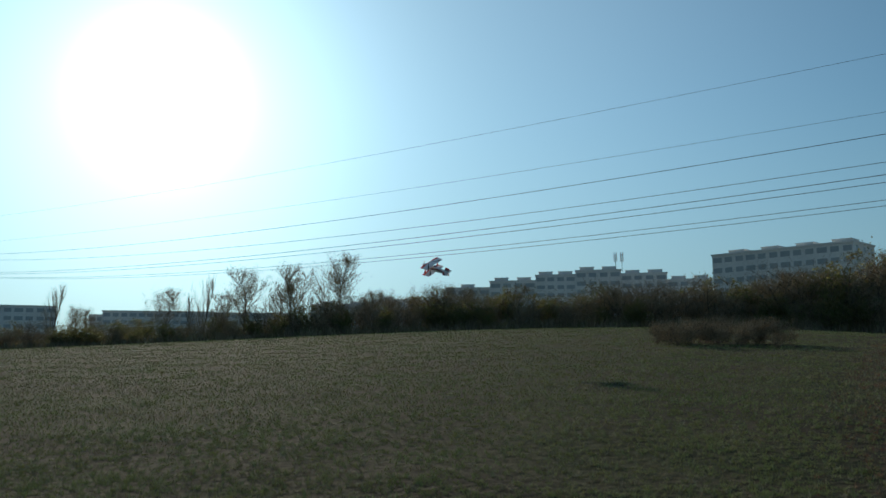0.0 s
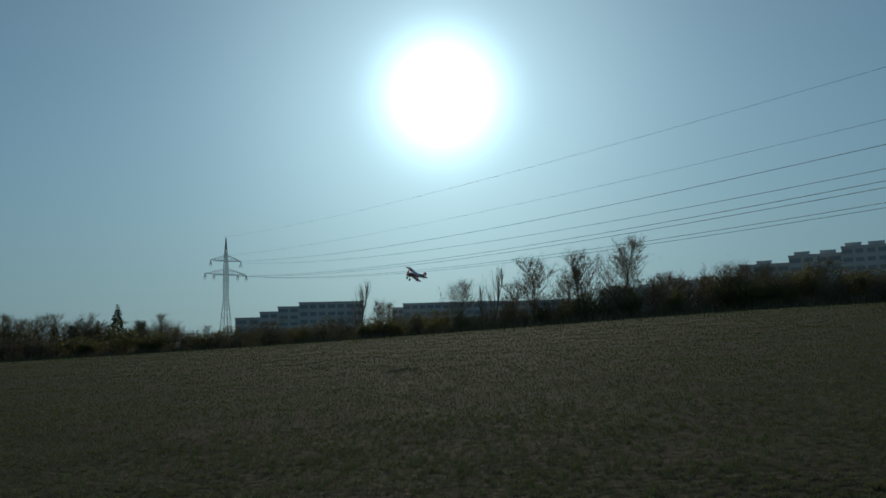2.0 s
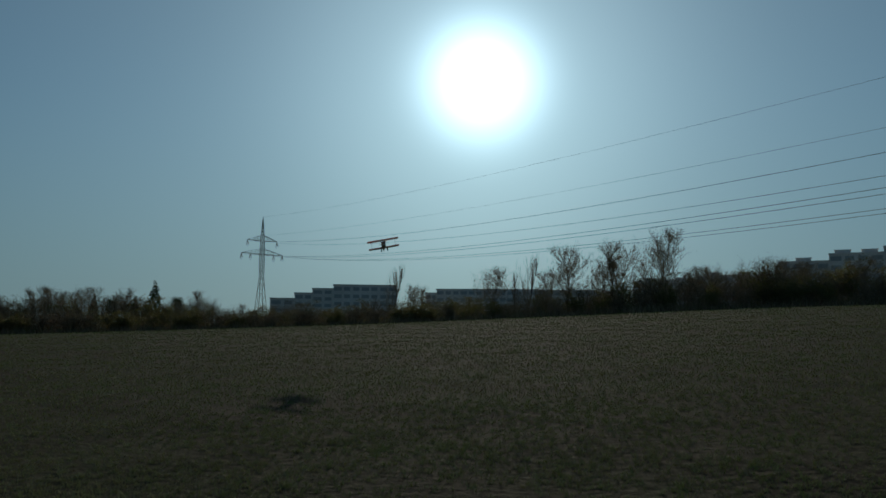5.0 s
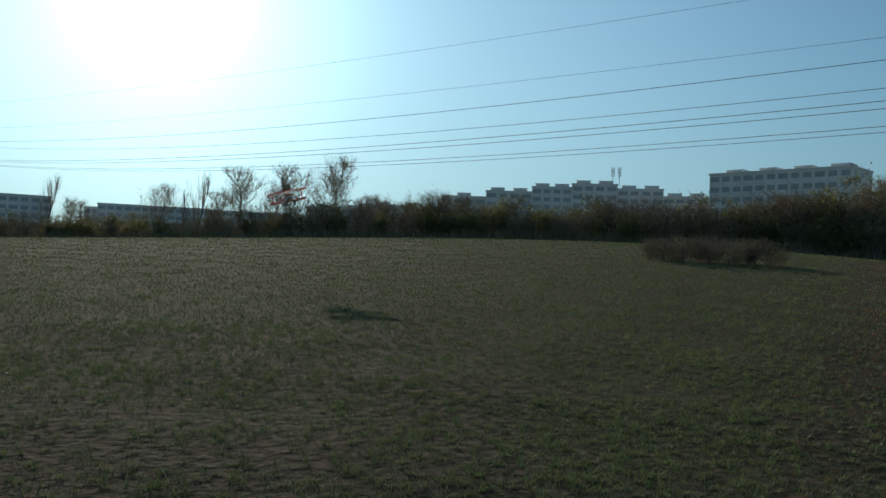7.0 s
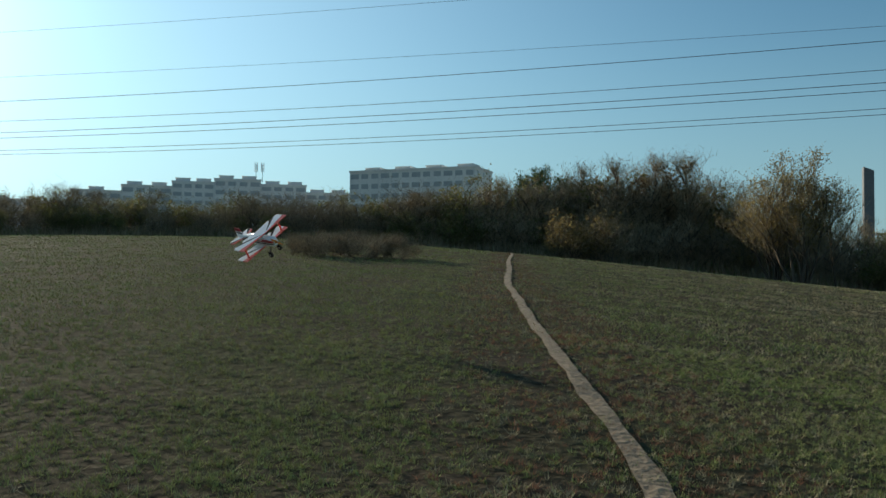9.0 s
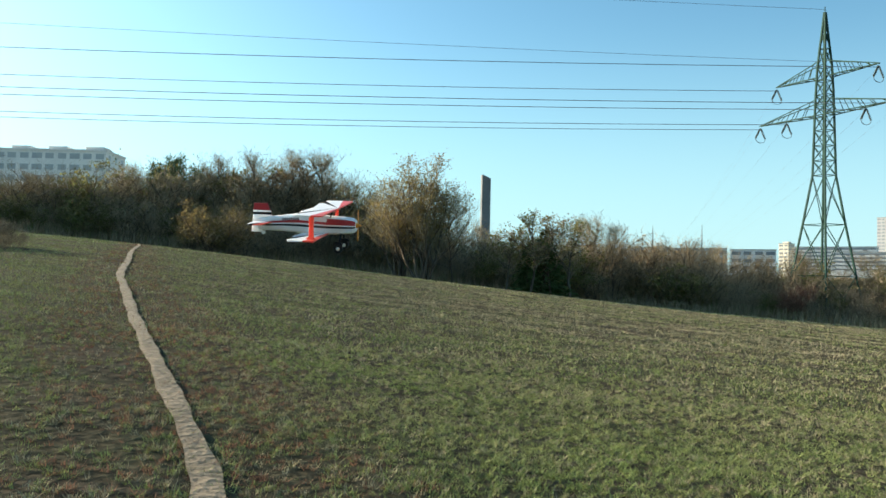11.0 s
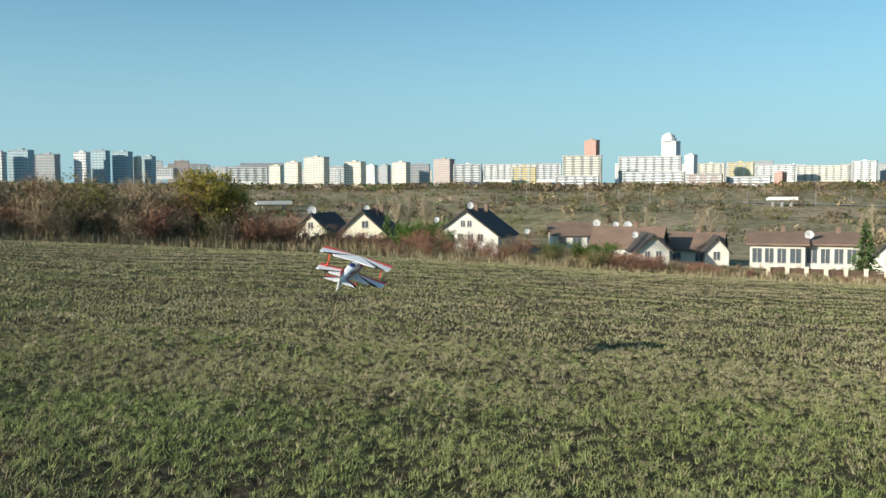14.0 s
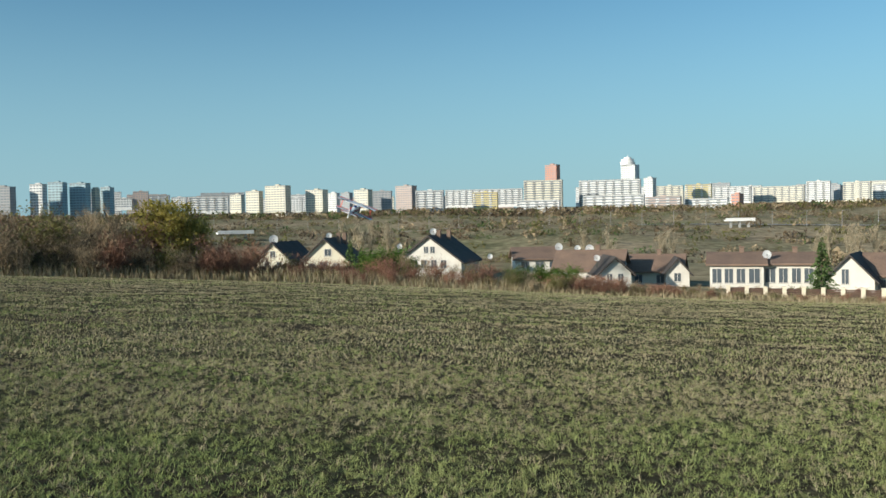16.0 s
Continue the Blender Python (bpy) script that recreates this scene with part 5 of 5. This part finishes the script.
for i in range(8):
    bearing = -112.6 - 0.62 * i
    p = at(bearing, 112, 0)
    root = empty("fence", Matrix.Translation(p) @ pose(0, 0, 0, 0, 0, bearing))
    for k in range(6):
        bm = bmesh.new()
        box(bm, -0.6, -0.02, 0.1 + k * 0.3, 0.6, 0.02, 0.38 + k * 0.3)
        part("board", bm, M["wood_fence"], root)
    bm = bmesh.new()
    box(bm, 0.602, -0.06, -0.4, 0.70, 0.06, 2.0)
    part("post", bm, M["wood_fence"], root)
    tagged(root, "dark wooden board fence behind bushes", "fence", "fence along the gardens")

# tall slab chimney, masts, the green hall and the road bridge in the valley
root = empty("chimney", face_camera(-65.6, 300, el_z(300, 0.5), 9))
bm = bmesh.new()
H = 300 * (math.tan(radians(6.85)) - math.tan(radians(0.5)))
for v in box(bm, -1.45, -0.9, 0, 1.45, 2.4, H):
    if v.co.z > 1 and v.co.x > 0:
        v.co.z -= 1.3
bmesh.ops.bevel(bm, geom=bm.edges, offset=0.1, segments=1, affect="EDGES")
part("shaft", bm, M["slab"], root)
tagged(root, "tall slab of grey concrete with a slanted top", "chimney")
for bearing, top in ((-76.0, 3.74), (-78.93, 3.82)):
    base = el_z(600, 1.2)
    root = empty("lattice_mast", face_camera(bearing, 600, base))
    Hm = el_z(600, top) - base
    bm = bmesh.new()
    bar(bm, (0, 0, 0), (0, 0, Hm * 0.6), 0.7, w2=0.45, sides=4)
    bar(bm, (0, 0, Hm * 0.6), (0, 0, Hm), 0.4, w2=0.15, sides=6)
    part("mast", bm, M["concrete"], root)
    bm = bmesh.new()
    for k in range(4):
        bar(bm, (-1.0, 0, Hm * (0.45 + 0.1 * k)), (1.0, 0, Hm * (0.45 + 0.1 * k)), 0.12)
    part("bracket", bm, M["steel"], root)
    tagged(root, "slim grey lighting mast in the valley", "mast", "masts in the valley")
for b0, b1, top, rng, col, lab in ((-74.6, -80.4, 2.35, 620, "blue", "long low hall with a dark green-blue roof"), (-80.6, -83.2, 2.3, 640, "white", "low white industrial hall")):
    w = 2 * rng * math.tan(radians(abs(b1 - b0) / 2))
    block((b0 + b1) / 2, rng, w, el_z(rng, 1.0), el_z(rng, top), col, lab, name="factory_hall", bands=False, storey=4.0, bay=6.0)
# the valley road with its lamp posts
rv, rf = [], []
for i, bearing in enumerate(np.linspace(-104, -156, 70)):
    for dr in (0.0, 7.0):
        p = at(float(bearing), 640 + dr + 30 * math.sin(i / 13), 0.5)
        rv.append(tuple(p))
for i in range(69):
    rf.append((2 * i, 2 * i + 2, 2 * i + 3, 2 * i + 1))
tagged(raw("road", rv, rf, M["road"]), "pale asphalt road along the opposite slope", "road", kind="structure")
for i in range(26):
    bearing = -105 - i * 1.9
    p = at(bearing, 632 + 30 * math.sin(i * 2.55 / 13), 0)
    root = empty("street_lamp", Matrix.Translation(p) @ pose(0, 0, 0, 0, 0, bearing))
    bm = bmesh.new()
    bar(bm, (0, 0, -0.5), (0, 0, 10), 0.16, w2=0.10, sides=6)
    part("pole", bm, M["concrete"], root)
    bm = bmesh.new()
    bar(bm, (0, 0, 9.9), (1.6, 0, 10.3), 0.08, sides=5)
    box(bm, 1.5, -0.2, 10.2, 2.4, 0.2, 10.4)
    part("lamp_head", bm, M["concrete"], root)
    tagged(root, "grey street lamp beside the valley road", "street lamp", "street lamps of the valley road")
for bearing, dist, w in ((-110.1, 520, 10), (-141.2, 600, 9)):
    root = empty("road_bridge", face_camera(bearing, dist, float(at(bearing, dist).z), 10))
    bm = bmesh.new()
    box(bm, -w, 0, 4.2, w, 7, 5.2)
    part("deck", bm, M["white"], root)
    for x in (-0.6, 0.0, 0.6):
        bm = bmesh.new()
        box(bm, x * w - 0.6, 2, -1, x * w + 0.6, 5, 4.196)
        part("pier", bm, M["concrete"], root)
    bm = bmesh.new()
    box(bm, -w, -0.1, 5.204, w, 0.1, 6.2)
    part("railing", bm, M["white"], root)
    tagged(root, "pale concrete road bridge in the valley", "bridge")


# ---------------------------------------------------------------- the model biplane (nose along +x, left wing +y)
def biplane():
    root = empty("model_biplane")
    mats = [M["foam_white"], M["foam_red"], M["foam_black"], M["foam_dark_red"]]
    # fuselage: sections of x, half width, bottom, top
    secs = [(0.385, 0.040, -0.050, 0.045), (0.36, 0.056, -0.066, 0.060), (0.28, 0.062, -0.075, 0.070), (0.14, 0.062, -0.080, 0.075), (0.0, 0.060, -0.080, 0.085), (-0.12, 0.055, -0.076, 0.090),
            (-0.26, 0.042, -0.066, 0.070), (-0.40, 0.030, -0.066, 0.052), (-0.50, 0.012, -0.062, 0.036)]
    cuts = (0.0, 0.12, 0.36, 0.48, 0.56, 0.70, 0.90, 1.0)
    side_mat = (0, 0, 2, 0, 3, 0, 0)
    bm = bmesh.new()
    loops = []
    for x, w, zb, zt in secs:
        prof = [(w * (0.55 if c in (0.0, 1.0) else 0.92 if c in (0.12, 0.90) else 1.0), zb + (zt - zb) * c) for c in cuts]
        loops.append([bm.verts.new((x, y, z)) for y, z in prof] + [bm.verts.new((x, -y, z)) for y, z in reversed(prof)])
    k = len(loops[0])
    for i, (a, b) in enumerate(zip(loops, loops[1:])):
        for j in range(k):
            f = bm.faces.new((a[j], a[(j + 1) % k], b[(j + 1) % k], b[j]))
            s = j if j < 7 else (14 - j if 8 <= j <= 14 else -1)
            f.material_index = side_mat[s] if 0 <= s < 7 else 0
            if s == 4 and i < 1:
                f.material_index = 3
            if s == 5 and i < 3:
                f.material_index = 3
    bm.faces.new(loops[0]), bm.faces.new(loops[-1][::-1])
    bmesh.ops.recalc_face_normals(bm, faces=bm.faces)
    part("fuselage", bm, mats, root, "white foam fuselage with red and black stripes")
    # canopy
    bm = bmesh.new()
    bmesh.ops.create_uvsphere(bm, u_segments=16, v_segments=10, radius=1.0)
    bmesh.ops.scale(bm, vec=(0.070, 0.040, 0.036), verts=bm.verts)
    bmesh.ops.translate(bm, vec=(-0.035, 0, 0.086), verts=bm.verts)
    part("canopy", bm, M["canopy"], root, "blue canopy")
    # wings
    half = dict(a=(0.10, 0.0), b=(0.10, 1.0), c=(0.005, 1.0), k=(-0.125, 0.99), d=(-0.14, 0.90), e=(-0.12, 0.62), f=(-0.15, 0.56), g=(-0.14, 0.36), h=(-0.115, 0.0))
    for name, x0, z0, span in (("upper_wing", 0.125, 0.140, 0.475), ("lower_wing", 0.045, -0.075, 0.455)):
        bm = bmesh.new()
        V = {}
        for s in (1, -1):
            for q, (x, y) in half.items():
                for up in (-1, 1):
                    key = (q, s, up) if y else (q, 0, up)
                    if key not in V:
                        V[key] = bm.verts.new((x0 + x, s * y * span, z0 + 0.006 * up))
        W = lambda q, s, up: V[(q, s, up)] if (q, s, up) in V else V[(q, 0, up)]
        for s in (1, -1):
            for poly, mi in (("abc", 1), ("ackd", 0), ("ade", 2), ("aefgh", 0)):
                for up in (-1, 1):
                    bm.faces.new([W(q, s, up) for q in poly]).material_index = mi
            for q0, q1, mi in (("a", "b", 1), ("b", "c", 1), ("c", "k", 0), ("k", "d", 0), ("d", "e", 2), ("e", "f", 0), ("f", "g", 0), ("g", "h", 0)):
                bm.faces.new((W(q0, s, -1), W(q1, s, -1), W(q1, s, 1), W(q0, s, 1))).material_index = mi
        bmesh.ops.recalc_face_normals(bm, faces=bm.faces)
        part(name, bm, mats, root, "white wing with orange-red and black sunburst wedges")
    # struts
    for s in (1, -1):
        bm = bmesh.new()
        y = s * 0.36
        v = [(0.045, -0.068), (0.075, -0.050), (0.082, 0.03), (0.080, 0.115), (0.070, 0.133), (0.145, 0.133), (0.125, 0.115), (0.120, 0.03), (0.118, -0.050), (0.135, -0.068)]
        lo = [bm.verts.new((x, y - 0.004, z)) for x, z in v]
        hi = [bm.verts.new((x, y + 0.004, z)) for x, z in v]
        bm.faces.new(lo), bm.faces.new(hi[::-1])
        for i in range(len(v)):
            bm.faces.new((lo[i], hi[i], hi[(i + 1) % len(v)], lo[(i + 1) % len(v)]))
        bmesh.ops.recalc_face_normals(bm, faces=bm.faces)
        part("interplane_strut", bm, M["foam_red"], root, "orange-red wing strut")
        for x in (0.06, 0.17):
            bm = bmesh.new()
            bar(bm, (x, s * 0.045, 0.07), (x + 0.02, s * 0.07, 0.134), 0.005, sides=6)
            part("cabane_strut", bm, M["foam_black"], root)
    # fin and rudder: white foot, black and red bands
    bm = bmesh.new()
    bands = [(-0.085, 0.070, 0), (0.070, 0.090, 2), (0.090, 0.108, 0), (0.108, 0.168, 1)]
    front = lambda z: -0.345 - 0.065 * max(z, 0.0) / 0.168 if z > -0.05 else -0.47
    back = lambda z: -0.562 + 0.03 * (z + 0.085) / 0.25
    for za, zb, mi in bands:
        quad = [(back(za), za), (front(za), za), (front(zb), zb), (back(zb), zb)]
        lo = [bm.verts.new((x, -0.005, z)) for x, z in quad]
        hi = [bm.verts.new((x, 0.005, z)) for x, z in quad]
        for f in (lo, hi[::-1], *[(lo[i], hi[i], hi[(i + 1) % 4], lo[(i + 1) % 4]) for i in range(4)]):
            bm.faces.new(f).material_index = 3 if mi == 1 else mi
    bmesh.ops.recalc_face_normals(bm, faces=bm.faces)
    part("fin", bm, mats, root, "white fin with a black band and a red top")
    bm = bmesh.new()
    for s in (1, -1):
        a, b, c, d, e = (-0.36, s * 0.02), (-0.40, s * 0.20), (-0.47, s * 0.215), (-0.525, s * 0.20), (-0.525, s * 0.03)
        for poly, mi in (((a, b, c), 1), ((a, c, d), 2), ((a, d, e), 0)):
            prism(bm, poly if s < 0 else poly[::-1], 0.004, 0.013, mi)
    bmesh.ops.recalc_face_normals(bm, faces=bm.faces)
    part("tailplane", bm, mats, root, "white tailplane with red and black wedges")
    # undercarriage
    for s in (1, -1):
        bm = bmesh.new()
        bar(bm, (0.26, s * 0.035, -0.07), (0.25, s * 0.095, -0.175), 0.009, w2=0.006, sides=6)
        leg = part("wheel_leg", bm, M["foam_black"], root, "black undercarriage leg")
        bm = bmesh.new()
        box(bm, 0.21, s * 0.095 - 0.012, -0.165, 0.29, s * 0.095 + 0.012, -0.135)
        bmesh.ops.bevel(bm, geom=bm.edges, offset=0.008, segments=2, affect="EDGES")
        part("wheel_spat", bm, M["foam_black"], root)
        bm = bmesh.new()
        bar(bm, (0.25, s * 0.095 - 0.014, -0.19), (0.25, s * 0.095 + 0.014, -0.19), 0.040, sides=20)
        bmesh.ops.bevel(bm, geom=[e for e in bm.edges if len(e.link_faces) == 2 and e.calc_face_angle(0) > 1.0], offset=0.008, segments=2, affect="EDGES")
        wh = part("wheel", bm, M["rubber"], root, "black rubber wheel")
        bm = bmesh.new()
        bar(bm, (0.25, s * 0.095 - 0.017, -0.19), (0.25, s * 0.095 + 0.017, -0.19), 0.016, sides=14)
        part("hub", bm, M["foam_white"], wh, "white wheel hub")
    bm = bmesh.new()
    bar(bm, (-0.42, 0, -0.05), (-0.45, 0, -0.085), 0.004, sides=6)
    bar(bm, (-0.455, -0.006, -0.09), (-0.455, 0.006, -0.09), 0.016, sides=12)
    part("tail_wheel", bm, M["dish"], root, "small white tail wheel")
    # lettering band on both sides, unreadable: bars
    for s in (1, -1):
        bm = bmesh.new()
        for i in range(8):
            x = -0.11 - i * 0.020
            y = s * (0.0565 - (i * 0.020) * 0.09)
            box(bm, x - 0.013, y - 0.003, 0.040 - i * 0.0015, x, y + 0.003, 0.060 - i * 0.0015)
        part("lettering", bm, M["lettering"], root, "grey bars of lettering")
    bm = bmesh.new()
    bar(bm, (0.385, 0, 0), (0.43, 0, 0), 0.026, w2=0.004, sides=14)
    part("spinner", bm, M["prop_orange"], root, "orange spinner")
    prop = empty("propeller", pose(0.40, 0, 0))
    prop.parent = root
    bm = bmesh.new()
    for s in (1, -1):
        v = [(-0.004, 0.01), (0.006, 0.012), (0.012, 0.05), (0.008, 0.11), (0.0, 0.135), (-0.010, 0.11), (-0.012, 0.05)]
        lo = [bm.verts.new((-0.003, y * s, z * s)) for y, z in v]
        hi = [bm.verts.new((0.003, y * s, z * s)) for y, z in v]
        bm.faces.new(lo), bm.faces.new(hi[::-1])
        for i in range(len(v)):
            bm.faces.new((lo[i], hi[i], hi[(i + 1) % 7], lo[(i + 1) % 7]))
    bmesh.ops.recalc_face_normals(bm, faces=bm.faces)
    part("blade", bm, M["prop_orange"], prop, "orange propeller blades")
    return tagged(root, "white foam model biplane with orange-red and black wedges, flying", "model plane"), prop


plane, propeller = biplane()

FLIGHT = [
    (0.0, 7.92, 27.2, 4.9, 137.4, 20.3, -27.9), (0.5, 6.79, 35.31, 5.85, 168.7, 15.1, -42.7), (1.0, 3.9, 36.36, 5.67, 181.2, 8.6, -27.1),
    (1.5, 0.93, 36.48, 5.3, 201.1, 8.2, -24.0), (2.0, -1.71, 36.95, 5.25, 217.8, 3.1, -29.8), (2.5, -3.47, 33.46, 5.03, 241.9, 9.8, -15.2),
    (3.0, -4.98, 32.52, 5.23, 254.0, 7.7, -17.0), (3.2, -5.35, 32.0, 5.45, 258.0, 8.0, -14.0), (4.2, -6.3, 30.0, 4.9, 270.0, 5.0, 0.0),
    (5.3, -2.1, 27.0, 4.7, 279.0, 5.0, 16.0), (5.5, -1.58, 26.86, 4.45, 280.4, 4.4, 18.4), (6.0, -0.18, 26.08, 3.98, 280.0, 3.8, 17.4),
    (6.5, 1.51, 26.45, 3.56, 281.4, 6.1, 17.0), (7.0, 2.74, 22.08, 3.47, 274.6, 10.7, 15.1), (7.5, 4.96, 22.76, 3.73, 282, 3, 21),
    (8.0, 5.64, 17.35, 3.0, 283, -5, 39), (8.5, 6.4, 14.44, 2.43, 278.1, -7.2, 40.8), (11.0, 6.45, 4.56, 2.13, 287.5, -1.5, 12.4),
    (11.5, 6.42, 3.16, 1.48, 284.3, 1.1, 29.5), (12.0, 6.25, 1.64, 0.81, 276.2, 6.7, 18.0), (12.5, 5.93, 0.09, 0.55, 285.5, 4.3, 1.1),
    (13.0, 6.76, -1.53, 0.37, 295.5, 8.8, 1.0), (13.5, 8.51, -3.31, 0.46, 309.5, 13.1, 11.5), (14.0, 10.63, -4.92, 0.67, 316.7, 11.8, 16.4),
    (14.5, 12.18, -6.07, 0.9, 314.8, 8.9, 13.9), (15.0, 14.77, -7.4, 1.04, 313.1, 10.4, 17.6), (15.5, 16.65, -8.43, 1.28, 315.0, 10.5, 21.6),
    (16.0, 19.03, -9.88, 1.94, 317.0, 10.6, 21.1),
]


def motions():
    # seconds, place, heading, climb, bank
    rows = [(t, Matrix.Translation((x, y, z)) @ Matrix.Rotation(radians(h), 4, "Z") @ Matrix.Rotation(radians(-p), 4, "Y") @ Matrix.Rotation(radians(b), 4, "X"))
            for t, x, y, z, h, p, b in FLIGHT]
    walk(plane, rows)
    walk(propeller, [(i / 10, pose(0.40, 0, 0, 35 + 70 * i, 0, 0)) for i in range(161)])


motions()
